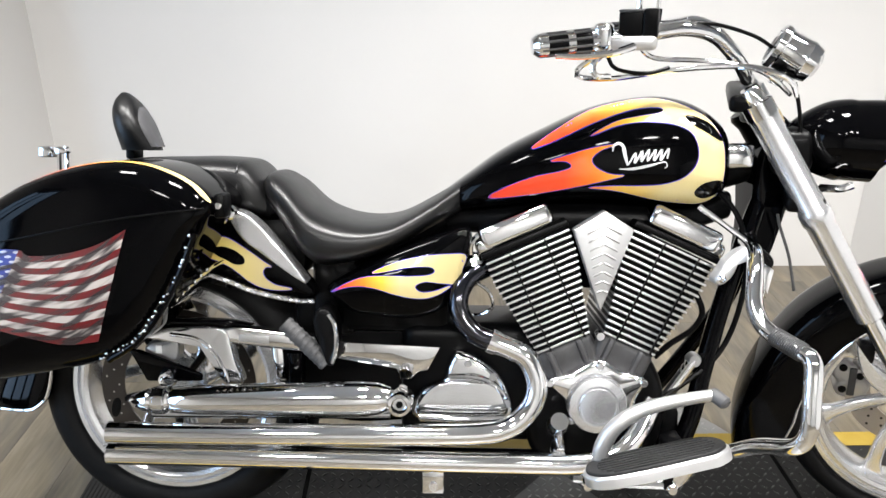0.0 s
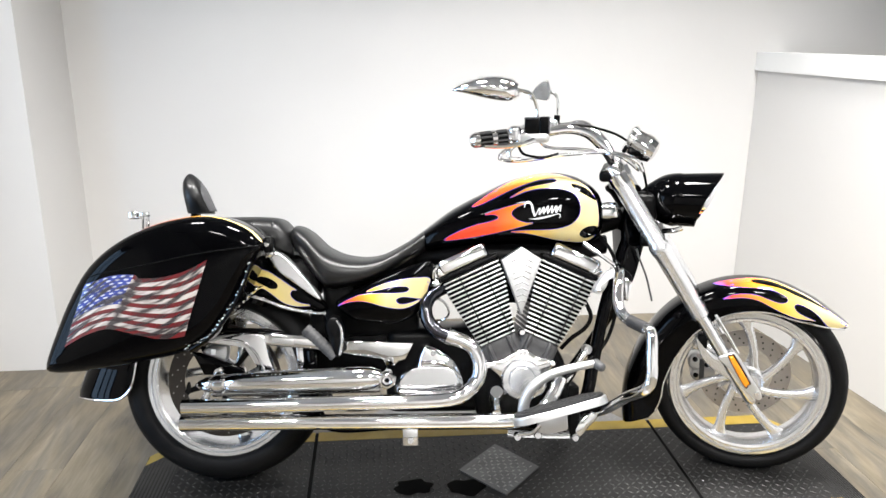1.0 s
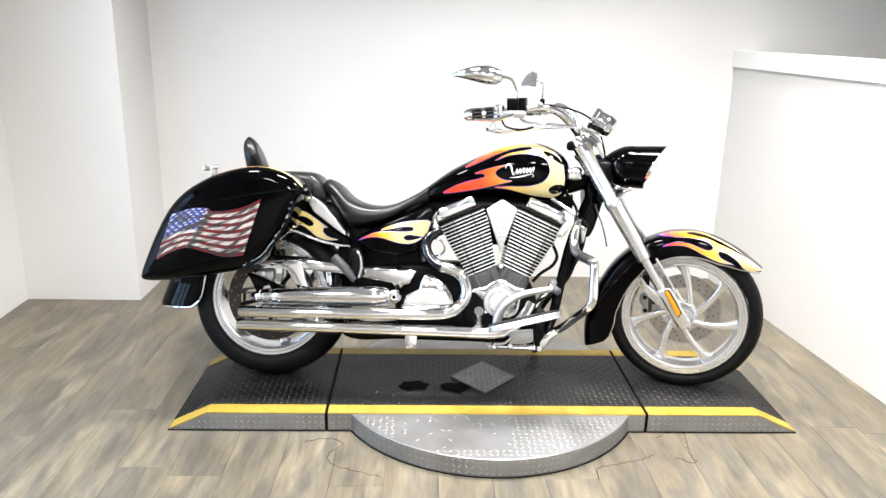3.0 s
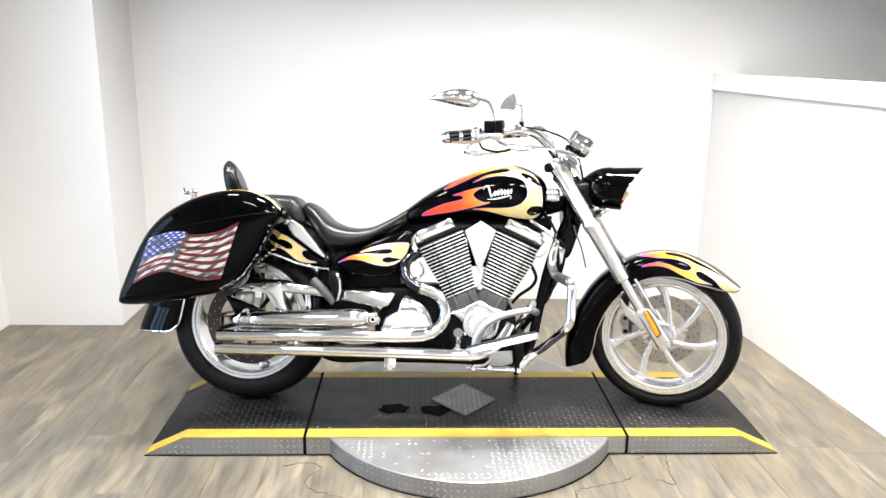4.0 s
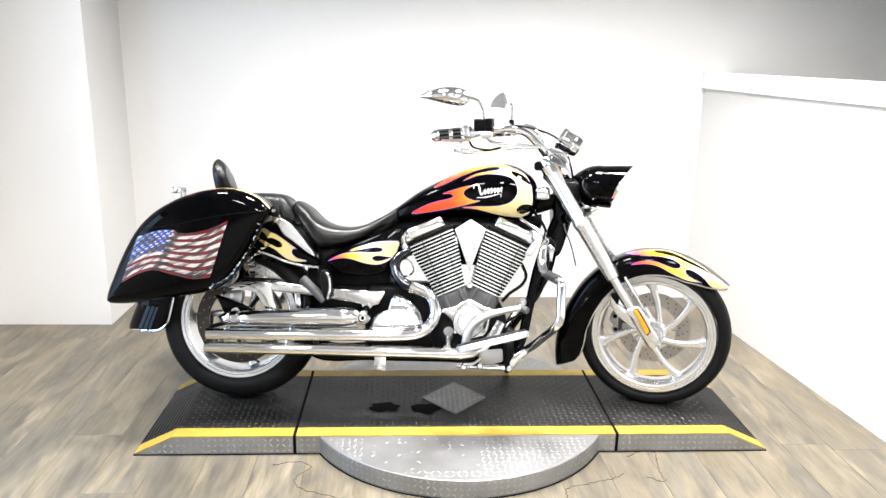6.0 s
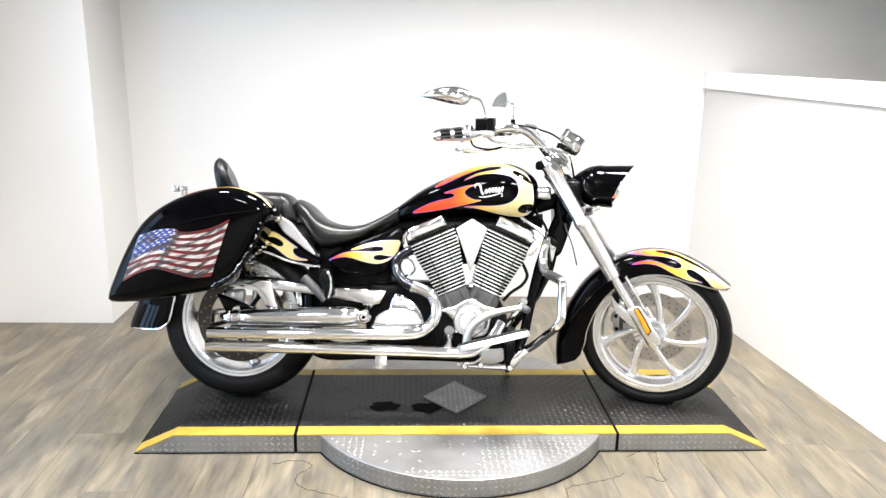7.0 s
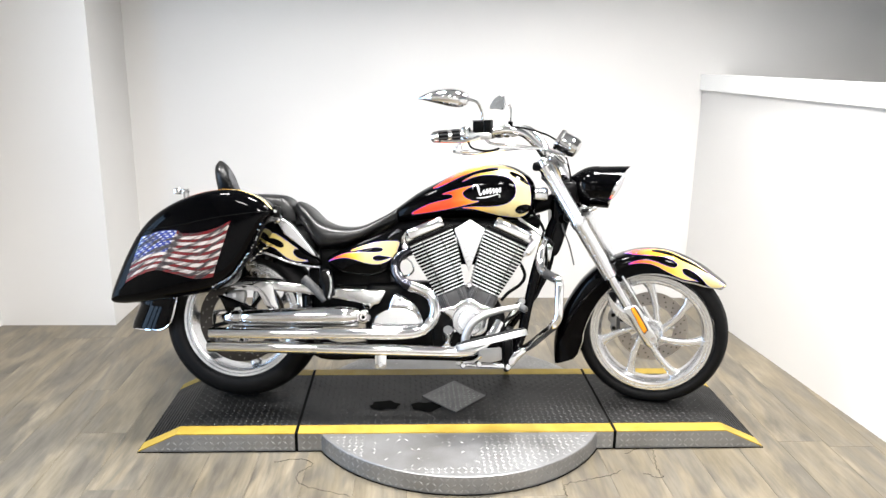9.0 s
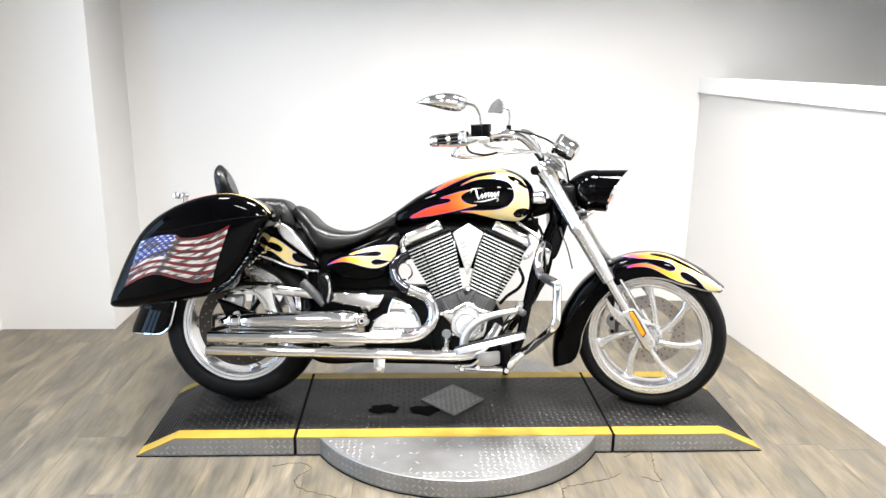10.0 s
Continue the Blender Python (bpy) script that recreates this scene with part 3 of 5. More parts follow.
rear = wheel("rear_wheel", AXLE_R, 0.229, 0.314, 0.09, 0.078, None, radians(80), "polished aluminium rear wheel with curved spokes")
front = wheel("front_wheel", AXLE_F, 0.237, 0.2965, 0.062, 0.05, STEER, radians(43), "polished aluminium front wheel with curved spokes")


def brake_disc(c, y, r, turn, parent):
    prof = [(r * 0.62, 0.0025), (r, 0.0025), (r, -0.0025), (r * 0.62, -0.0025)]
    d = part("brake_disc", turned(prof, at(c[0], y, c[2]), 72, closed=True), DISCS, parent, "drilled steel brake disc", turn=turn)
    bm = bmesh.new()
    for i in range(60):
        a, rr = 2 * math.pi * i / 60 + 0.05, r * (0.7, 0.81, 0.92)[i % 3]
        turned([(0, 0.0031), (0.003, 0.0031), (0.003, 0.0027), (0, 0.0027)], at(c[0], y, c[2]) @ Matrix.Translation((rr * math.cos(a), rr * math.sin(a), 0)), 8, bm)
    part("drilling", bm, GAP, d, kind="stuff", turn=turn)
    for i in range(5):
        a = 2 * math.pi * i / 5
        part("carrier_arm", tube([at(c[0], y, c[2]) @ Vector((0.04 * math.cos(a), 0.04 * math.sin(a), 0)), at(c[0], y, c[2]) @ Vector((r * 0.66 * math.cos(a), r * 0.66 * math.sin(a), 0))], 0.008, 8), ALU, parent, turn=turn)


brake_disc(AXLE_F, 0.062, 0.145, STEER, front)
rd = part("rear_brake_disc", turned([(0.122, 0.0025), (0.172, 0.0025), (0.172, -0.0025), (0.122, -0.0025)], at(AXLE_R.x, -0.062, AXLE_R.z), 72, closed=True), DISC_DARK, rear, "drilled brown-grey rear brake disc")
bm = bmesh.new()
for i in range(54):
    a, rr = 2 * math.pi * i / 54, (0.133, 0.147, 0.161)[i % 3]
    turned([(0, 0.0032), (0.0018, 0.003), (0.0022, 0.0026), (0, 0.0026)], at(AXLE_R.x, -0.062, AXLE_R.z) @ Matrix.Translation((rr * math.cos(a), rr * math.sin(a), 0)), 8, bm)
part("drilling", bm, DISCS, rd, kind="stuff")
for i in range(5):
    a = 2 * math.pi * i / 5 + 0.9
    part("disc_arm", tube([(AXLE_R.x + 0.03 * math.cos(a), -0.058, AXLE_R.z + 0.03 * math.sin(a)), (AXLE_R.x + 0.126 * math.cos(a), -0.058, AXLE_R.z + 0.126 * math.sin(a))], 0.009, 8), SATIN, rear)
fc = part("brake_caliper", pillow([(1.487, 0.337), (1.497, 0.352), (1.513, 0.356), (1.524, 0.347), (1.536, 0.348), (1.556, 0.338), (1.562, 0.315), (1.572, 0.29), (1.562, 0.266), (1.544, 0.257), (1.533, 0.266), (1.52, 0.257), (1.503, 0.262), (1.494, 0.28), (1.499, 0.296), (1.487, 0.312)], 0.105, 0.05, 0.012, 0.004), BRUSHED, bike, "silver lobed brake caliper", turn=STEER)
for bx, bz in ((1.508, 0.335), (1.512, 0.28), (1.545, 0.318)):
    part("caliper_bolt", turned([(0, 0.006), (0.007, 0.006), (0.009, 0.003), (0.009, -0.004), (0, -0.004)], at(bx, 0.049, bz), 14), SATIN, fc, turn=STEER)
part("caliper_bridge", block(1.53, 0.047, 0.302, 0.016, 0.006, 0.07, 0.002), CAST, fc, turn=STEER)
part("rear_caliper", pillow([(-0.045, 0.405), (-0.028, 0.428), (0.0216, 0.4336), (0.0307, 0.4151), (0.0221, 0.3837), (-0.011, 0.3831)], -0.072, -0.104, 0.008, 0.003), BRUSHED, bike, "grey rear brake caliper")
part("caliper_label", block(-0.012, -0.106, 0.412, 0.014, 0.003, 0.018, 0.001), TRIM, bike, "small white label")
part("torque_arm", slab([(-0.0767, 0.415), (-0.05, 0.412), (0.03, 0.382), (0.0826, 0.362), (0.0826, 0.345), (-0.0372, 0.3434), (-0.0596, 0.3866)], -0.106, -0.116, 0.004), BLACK, bike, "black torque arm")
part("arm_bolt", turned([(0, 0.006), (0.010, 0.006), (0.012, 0.003), (0.012, -0.004), (0, -0.004)], at(0.0118, -0.118, 0.3615), 14), CHROME, bike)
part("axle_nut", turned([(0, 0.02), (0.015, 0.018), (0.019, 0.008), (0.019, -0.02), (0, -0.02)], at(AXLE_R.x, -0.12, AXLE_R.z + 0.035), 16), CHROME, bike)


def fender(name, c, arc, r_of, depth, hw, turn, label, trim=True, skirt=0.0):
    """A mudguard round c: arc in degrees, outer radius r_of(s), s from 0 to 1, side depth(s)."""
    rows, edge = [], []
    for s in np.linspace(0, 1, 56):
        a = radians(arc[0] + (arc[1] - arc[0]) * s)
        ro, dp = r_of(s), depth(s)
        w = hw * (1 if s > 0.12 else 0.55 + 0.45 * math.sin(s / 0.12 * math.pi / 2))
        ring = []
        for q in np.linspace(0, np.pi, 25):
            y = -w * (np.sign(np.cos(q)) * abs(np.cos(q)) ** 0.55)
            r = ro - dp + dp * np.sin(q) ** 0.5
            ring.append(Vector((c[0] + r * math.cos(a), y, c[2] + r * math.sin(a))))
        for q in np.linspace(np.pi, 0, 25):
            y = -(w - 0.004) * (np.sign(np.cos(q)) * abs(np.cos(q)) ** 0.55)
            r = ro - dp + (dp - 0.004) * np.sin(q) ** 0.5
            ring.append(Vector((c[0] + r * math.cos(a), y, c[2] + r * math.sin(a))))
        rows.append(ring)
        edge.append(ring[0] + Vector((0, -0.001, 0)))
    ob = part(name, skin(rows), BLACK, bike, label, turn=turn)
    if trim:
        part("edge_trim", tube([tuple(v) for v in edge[::3]], 0.0032, 8, 80), CHROME, ob, "chrome edge trim", turn=turn)
    return ob


def r_front(s):
    return float(np.interp(s, (0, 0.05, 0.15, 0.25, 0.4, 0.5, 0.62, 0.72, 0.81, 0.9, 1.0), (0.347, 0.337, 0.331, 0.335, 0.338, 0.338, 0.343, 0.350, 0.365, 0.387, 0.414)))


def d_front(s):
    return float(np.interp(s, (0, 0.06, 0.17, 0.28, 0.38, 0.48, 0.86, 0.93, 0.97, 0.985, 1.0), (0.02, 0.05, 0.077, 0.084, 0.089, 0.094, 0.12, 0.126, 0.12, 0.112, 0.09)))


ff = fender("front_fender", AXLE_F, (37, 202), r_front, d_front, 0.088, STEER, "black front mudguard with painted flames")
rf = fender("rear_fender", AXLE_R, (55, 172), lambda s: 0.362 + 0.06 * s ** 2, lambda s: 0.1 + 0.04 * s, 0.112, None, "black rear mudguard with a chrome edge", trim=False)
rows = []
for z in np.linspace(0.2705, 0.46, 22):
    xf = float(np.interp(z, (0.2705, 0.276, 0.285, 0.31, 0.378, 0.46), (-0.305, -0.29, -0.275, -0.2565, -0.2413, -0.232)))
    xr = float(np.interp(z, (0.2705, 0.29, 0.37, 0.46), (-0.442, -0.441, -0.412, -0.383)))
    side = [(xf, -0.104), (xf - 0.008, -0.108)] + [(xr + 0.155 * (1 - math.sin(a)), -0.022 - 0.086 * math.cos(a)) for a in np.linspace(0, math.pi / 2, 14)]
    rows.append([(x, y, z) for x, y in side] + [(x, -y, z) for x, y in reversed(side)])
part("fender_tail", skin(rows), BLACK, rf, "black mudguard tail", smooth=50)
part("edge_trim", tube([(-0.2345, -0.108, 0.43), (-0.2413, -0.109, 0.378), (-0.2565, -0.109, 0.31), (-0.277, -0.109, 0.283), (-0.306, -0.107, 0.270), (-0.38, -0.092, 0.2695), (-0.43, -0.05, 0.2695)], 0.004, 8, 50), CHROME, rf, "chrome edge trim")

# saddlebags
BAG = [(-0.4149, 0.4091), (-0.3984, 0.3873), (-0.3074, 0.3914), (-0.1703, 0.4123), (-0.04, 0.4412), (0.034, 0.4847), (0.087, 0.5548), (0.127, 0.6329), (0.164, 0.7033), (0.183, 0.7346), (0.167, 0.7627), (0.1276, 0.7891), (0.0686, 0.8108), (-0.0006, 0.8168), (-0.0773, 0.8057), (-0.1537, 0.7807), (-0.2224, 0.7449), (-0.2757, 0.703), (-0.3184, 0.6504), (-0.3551, 0.5792), (-0.3857, 0.5019)]


def saddlebag(sgn):
    bag = part("saddlebag", pillow(BAG, sgn * 0.13, sgn * 0.335, 0.055, 0.012, 120), BLACK, bike, "glossy black hard saddlebag with a hinged lid")
    surf = shell(bag, (0, -sgn * 0.93, -0.36) if sgn < 0 else (0, -0.93, -0.36))
    seam = [(x, sgn * 0.36, z) for x, z in ((-0.283, 0.6528), (-0.2609, 0.6588), (-0.1497, 0.68), (-0.0156, 0.7088), (0.0893, 0.7256), (0.1449, 0.7317), (0.168, 0.7345))]
    tree = BVHTree.FromPolygons([v.co.copy() for v in bag.data.vertices], [tuple(p.vertices) for p in bag.data.polygons])
    pts = []
    for q in spline(seam, 30):
        hit, nor, _, _ = tree.ray_cast(Vector((q[0], sgn * 0.6, q[2])), Vector((0, -sgn, 0)))
        if hit is not None:
            pts.append(tuple(hit))
    part("lid_seam", tube(pts, 0.0018, 6, 60), SATIN, bag, "fine lid joint")
    return bag, surf


bag, bag_surf = saddlebag(-1)
bag2, _ = saddlebag(1)
part("bag_lip", tube([(-0.02, -0.315, 0.449), (0.034, -0.318, 0.485), (0.084, -0.318, 0.546), (0.123, -0.318, 0.62), (0.15, -0.318, 0.69)], 0.006, 10), BLACK, bag)
bm = bmesh.new()
for k, (x, y, z) in enumerate(spline([(-0.02, -0.322, 0.455), (0.04, -0.325, 0.486), (0.092, -0.325, 0.546), (0.13, -0.325, 0.618), (0.156, -0.325, 0.688)], 40)):
    g = random.uniform(0.5, 1.0)
    if random.random() < 0.7:
        turned([(0, 0.0034 * g), (0.0026 * g, 0.0022 * g), (0.0035 * g, 0), (0.0026 * g, -0.0022 * g), (0, -0.0034 * g)], at(x - 0.012 + random.uniform(-0.003, 0.003), y, z + random.uniform(-0.003, 0.003)), 8, bm)
part("lip_trim", bm, CHROME, bag, "beaded chrome lip trim", kind="stuff")
lid = decal([(-0.2053, 0.7672), (-0.1382, 0.7923), (-0.0572, 0.8155), (0.0257, 0.825), (0.0989, 0.807), (0.1482, 0.7783), (0.176, 0.7441), (0.166, 0.742), (0.1386, 0.7703), (0.094, 0.7955), (0.0262, 0.8145), (-0.0568, 0.8071), (-0.1377, 0.7829)], -0.3, (bag_surf[0], Vector((0, 0.75, -0.66)).normalized()), 0.0012, 120, 0.02)
part("lid_flame", lid, FLAME_LID, bag, "orange to cream flame line along the lid")
latch = part("bag_latch", block(0.186, -0.265, 0.736, 0.02, 0.05, 0.045, 0.006), SATIN, bag, "black saddlebag latch")
part("latch_screw", turned([(0, 0.004), (0.006, 0.003), (0.007, 0), (0.007, -0.004), (0, -0.004)], at(0.186, -0.292, 0.737), 12), CHROME, latch)
bm = bmesh.new()
for i in range(9):
    x = 0.05 + i * 0.012
    block(x, -0.20, 0.515 + 0.012 * i, 0.006, 0.1, 0.008, 0.002, bm=bm)
part("bag_hinge", bm, CHROME, bag, "chrome hinge pieces under the bag", kind="stuff")


# the flag painted on the bag
def flag_mat():
    m = mat("flag_paint", rough=0.14, coat=0.7)
    nt = m.node_tree
    b = nt.nodes["Principled BSDF"]
    uv = nt.nodes.new("ShaderNodeUVMap")
    sp = nt.nodes.new("ShaderNodeSeparateXYZ")
    nt.links.new(uv.outputs[0], sp.inputs[0])

    def op(kind, a, c=None):
        n = nt.nodes.new("ShaderNodeMath")
        n.operation = kind
        for i, q in enumerate((a, c)):
            if q is None:
                continue
            if isinstance(q, (int, float)):
                n.inputs[i].default_value = q
            else:
                nt.links.new(q, n.inputs[i])
        return n.outputs[0]

    def mix(f, a, c):
        n = nt.nodes.new("ShaderNodeMix")
        n.data_type = "RGBA"
        nt.links.new(f, n.inputs["Factor"])
        for key, q in (("A", a), ("B", c)):
            if isinstance(q, tuple):
                n.inputs[key].default_value = (*q, 1)
            else:
                nt.links.new(q, n.inputs[key])
        return n.outputs["Result"]

    u, v = sp.outputs[0], sp.outputs[1]
    stripe = op("LESS_THAN", op("MODULO", op("MULTIPLY", v, 6.5), 1.0), 0.5)
    cloth = mix(stripe, (0.45, 0.4, 0.365), (0.11, 0.007, 0.009))
    canton = op("MULTIPLY", op("LESS_THAN", u, 0.40), op("GREATER_THAN", v, 0.46))
    row = op("MULTIPLY", op("SUBTRACT", v, 0.46), 9 / 0.54)
    col = op("ADD", op("MULTIPLY", u, 14.0), op("MULTIPLY", op("FLOOR", row), 0.5))
    du, dv = op("SUBTRACT", op("FRACT", col), 0.5), op("SUBTRACT", op("FRACT", row), 0.5)
    star = op("LESS_THAN", op("ADD", op("MULTIPLY", du, du), op("MULTIPLY", dv, dv)), 0.075)
    blue = mix(star, (0.025, 0.04, 0.2), (0.38, 0.4, 0.48))
    both = mix(canton, cloth, blue)
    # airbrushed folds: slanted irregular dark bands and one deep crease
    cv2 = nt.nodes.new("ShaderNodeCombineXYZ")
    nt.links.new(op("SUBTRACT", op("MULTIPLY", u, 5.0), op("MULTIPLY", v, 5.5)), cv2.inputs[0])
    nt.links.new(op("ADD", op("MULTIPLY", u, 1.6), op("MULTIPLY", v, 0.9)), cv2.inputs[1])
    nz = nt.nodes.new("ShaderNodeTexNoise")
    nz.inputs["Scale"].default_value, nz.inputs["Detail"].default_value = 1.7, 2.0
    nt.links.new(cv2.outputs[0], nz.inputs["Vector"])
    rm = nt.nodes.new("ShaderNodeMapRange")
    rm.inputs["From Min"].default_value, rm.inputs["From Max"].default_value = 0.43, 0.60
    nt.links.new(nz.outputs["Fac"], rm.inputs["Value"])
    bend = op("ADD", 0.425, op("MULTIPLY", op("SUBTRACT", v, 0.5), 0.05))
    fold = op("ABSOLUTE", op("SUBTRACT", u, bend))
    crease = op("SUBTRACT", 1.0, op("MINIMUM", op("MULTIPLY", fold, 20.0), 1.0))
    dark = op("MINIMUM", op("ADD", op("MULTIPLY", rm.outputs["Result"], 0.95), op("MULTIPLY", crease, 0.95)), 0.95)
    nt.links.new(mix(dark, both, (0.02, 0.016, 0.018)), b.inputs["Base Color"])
    return m


top_edge = spline([(-0.292, 0.632), (-0.22, 0.655), (-0.158, 0.658), (-0.14, 0.648), (-0.08, 0.652), (-0.02, 0.668), (0.036, 0.697)], 49)
low_edge = spline([(-0.3459, 0.4636), (-0.2882, 0.4961), (-0.2273, 0.5125), (-0.1539, 0.4962), (-0.0913, 0.4831), (-0.028, 0.4900)], 49)
bm = bmesh.new()
layer = bm.loops.layers.uv.new("UVMap")
grid = [[bm.verts.new((lo[0] + (hi[0] - lo[0]) * v, -0.36, lo[1] + (hi[1] - lo[1]) * v)) for v in np.linspace(0, 1, 27)] for lo, hi in zip(low_edge, top_edge)]
for i in range(48):
    for j in range(26):
        f = bm.faces.new((grid[i][j], grid[i + 1][j], grid[i + 1][j + 1], grid[i][j + 1]))
        for lp, (a, c) in zip(f.loops, ((i, j), (i + 1, j), (i + 1, j + 1), (i, j + 1))):
            lp[layer].uv = (a / 48, c / 26)
laid(bm, bag_surf[0], Vector((0, 1, 0)), 0.0012)
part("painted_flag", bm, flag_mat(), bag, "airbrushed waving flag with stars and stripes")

def grown(outline, by, n=140):
    """The outline pushed out by a little all round."""
    o = spline(outline, n, True)
    t = np.roll(o, -1, 0) - np.roll(o, 1, 0)
    nrm = np.stack([t[:, 1], -t[:, 0]], 1) / (np.linalg.norm(t, axis=1)[:, None] + 1e-9)
    x, z = o[:, 0], o[:, 1]
    area2 = np.sum(x * np.roll(z, -1) - np.roll(x, -1) * z)
    return [tuple(q) for q in o + nrm * by * (1 if area2 > 0 else -1)]


def flame(outline, y, surf, material, owner, label, n=140, turn=None):
    """A flame with its violet pinstripe beneath."""
    part("pinstripe", decal(grown(outline, 0.0013, n), y, surf, 0.0008, n, smooth=False), VIOLET, owner, turn=turn)
    part("flame", decal(outline, y, surf, 0.0014, n), material, owner, label, turn=turn)


# fuel tank
tank = part("fuel_tank", loft([(0.5745, 0.7391, 0.7080, 0.05, 0), (0.6421, 0.790, 0.715, 0.10, 0), (0.7153, 0.843, 0.722, 0.128, 0), (0.7996, 0.888, 0.7325, 0.15, 0), (0.9056, 0.936, 0.738, 0.168, 0), (1.0118, 0.957, 0.734, 0.175, 0), (1.0754, 0.952, 0.729, 0.170, 0), (1.125, 0.932, 0.731, 0.156, 0), (1.165, 0.9, 0.752, 0.118, 0), (1.188, 0.855, 0.79, 0.05, 0)], 2.5, 64, 90, low=3.4), BLACK, bike, "teardrop black fuel tank with flames")
ts = shell(tank, (0.17, 0.98, 0.03))
PY = -0.17
flame([(0.7611, 0.8452), (0.8128, 0.8841), (0.8733, 0.9205), (0.9339, 0.9381), (0.9861, 0.9452), (1.0296, 0.9412), (1.0733, 0.9259), (1.1127, 0.9010), (1.1365, 0.8638), (1.1437, 0.8249), (1.1438, 0.7989), (1.1395, 0.7711), (1.1247, 0.7503), (1.0959, 0.7389), (1.0565, 0.7406), (1.0129, 0.7466), (0.9693, 0.7569), (0.9257, 0.7663), (0.8780, 0.7706), (0.9257, 0.7750), (0.9779, 0.7760), (1.0215, 0.7795), (1.0563, 0.7900), (1.0781, 0.8073), (1.0885, 0.8290), (1.0867, 0.8550), (1.0735, 0.8792), (1.0472, 0.8929), (1.0123, 0.8988), (0.9688, 0.8986), (0.9254, 0.8897), (0.8777, 0.8706), (0.9254, 0.8984), (0.9688, 0.9089), (1.0079, 0.9160), (1.0192, 0.9221), (1.0079, 0.9272), (0.9687, 0.9244), (0.9253, 0.9122), (0.8733, 0.8912), (0.8215, 0.8660), (0.7826, 0.8495)], PY, ts, FLAME, tank, "cream to orange flame", n=260)
flame([(0.6751, 0.7444), (0.7181, 0.7694), (0.7698, 0.7893), (0.8216, 0.8015), (0.8432, 0.8110), (0.8320, 0.8213), (0.8000, 0.8212), (0.8475, 0.8377), (0.8908, 0.8499), (0.9298, 0.8561), (0.8995, 0.8439), (0.8822, 0.8266), (0.8935, 0.8094), (0.9213, 0.7983), (0.9474, 0.7966), (0.9257, 0.7897), (0.8736, 0.7766), (0.8131, 0.7635), (0.7440, 0.7514)], PY, ts, FLAME, tank, "red to orange flame")
for o in ([(1.0603, 0.9111), (1.0821, 0.9095), (1.1128, 0.8940), (1.1348, 0.8682), (1.1304, 0.8638), (1.0997, 0.8810), (1.0734, 0.8956)], [(1.0853, 0.7641), (1.1001, 0.7814), (1.1263, 0.7875), (1.1421, 0.7832), (1.1422, 0.7711), (1.1264, 0.7572), (1.1002, 0.7520)]):
    part("flame_gap", decal(o, PY, ts, 0.0020, 50), BLACK, tank)
# silver mark on the tank: a slanted scribble over a swash


def ribbon(pts, wide, surf, lift, n=60):
    """A painted line: wide gives its half width along the way."""
    p = spline(pts, n)
    t = np.gradient(p, axis=0)
    q = np.stack([-t[:, 1], t[:, 0]], 1) / (np.linalg.norm(t, axis=1)[:, None] + 1e-9)
    w = np.interp(np.linspace(0, 1, n), np.linspace(0, 1, len(wide)), wide)[:, None]
    bm = bmesh.new()
    rows = [[bm.verts.new((x, PY, z)) for x, z in (a, c)] for a, c in zip(p + q * w, p - q * w)]
    for a, c in zip(rows, rows[1:]):
        bm.faces.new((a[0], a[1], c[1], c[0]))
    return laid(bm, *surf, lift)


scribble = []
for k in range(13):
    tall = 0.0135 if k % 2 else -0.012
    scribble.append((0.9565 + k * 0.0062 + 0.32 * tall, 0.829 + 0.0009 * k + tall * (1.0 - 0.25 * abs(math.sin(k * 1.9)))))
part("mark_bar", ribbon([(0.922, 0.842), (0.924, 0.853), (0.933, 0.858), (0.942, 0.852), (0.946, 0.836), (0.952, 0.816)], (0.0012, 0.0024, 0.003, 0.0038, 0.0034, 0.002), ts, 0.0016), SILVER, tank, "silver scribbled mark")
part("mark_bar", ribbon(scribble, (0.0019, 0.0024, 0.0019, 0.0024, 0.0019), ts, 0.0019, 120), SILVER, tank)
part("mark_bar", ribbon([(0.935, 0.8085), (0.962, 0.8095), (0.995, 0.8165), (1.022, 0.8235), (1.028, 0.815), (1.023, 0.812)], (0.0006, 0.0028, 0.003, 0.0016, 0.001), ts, 0.0016), SILVER, tank)

# seats and backrest
seat = part("rider_seat", loft([(0.2148, 0.777, 0.7529, 0.08, 0), (0.2341, 0.793, 0.7178, 0.125, 0), (0.2745, 0.772, 0.6584, 0.155, 0), (0.3285, 0.723, 0.6, 0.178, 0), (0.4024, 0.696, 0.605, 0.18, 0), (0.486, 0.698, 0.6328, 0.165, 0), (0.5692, 0.738, 0.6782, 0.128, 0), (0.6316, 0.78, 0.711, 0.085, 0), (0.6526, 0.7912, 0.7347, 0.05, 0)], 2.9, 56, 64), LEATHER, bike, "black leather rider seat")
for sgn in (-1, 1):
    part("seat_piping", tube([(0.2449, sgn * 0.117, 0.764), (0.2751, sgn * 0.135, 0.733), (0.3289, sgn * 0.15, 0.683), (0.4027, sgn * 0.152, 0.658), (0.4862, sgn * 0.139, 0.665), (0.5693, sgn * 0.105, 0.713), (0.6265, sgn * 0.07, 0.759)], 0.004, 8), LEATHER, seat)
pill = part("pillion_seat", loft([(-0.12, 0.80, 0.75, 0.07, 0), (-0.08, 0.815, 0.735, 0.1, 0), (0.03, 0.82, 0.715, 0.118, 0), (0.14, 0.82, 0.70, 0.122, 0), (0.19, 0.808, 0.695, 0.125, 0), (0.226, 0.755, 0.69, 0.11, 0)], 3.2, 48, 48), LEATHER, bike, "black leather pillion pad")
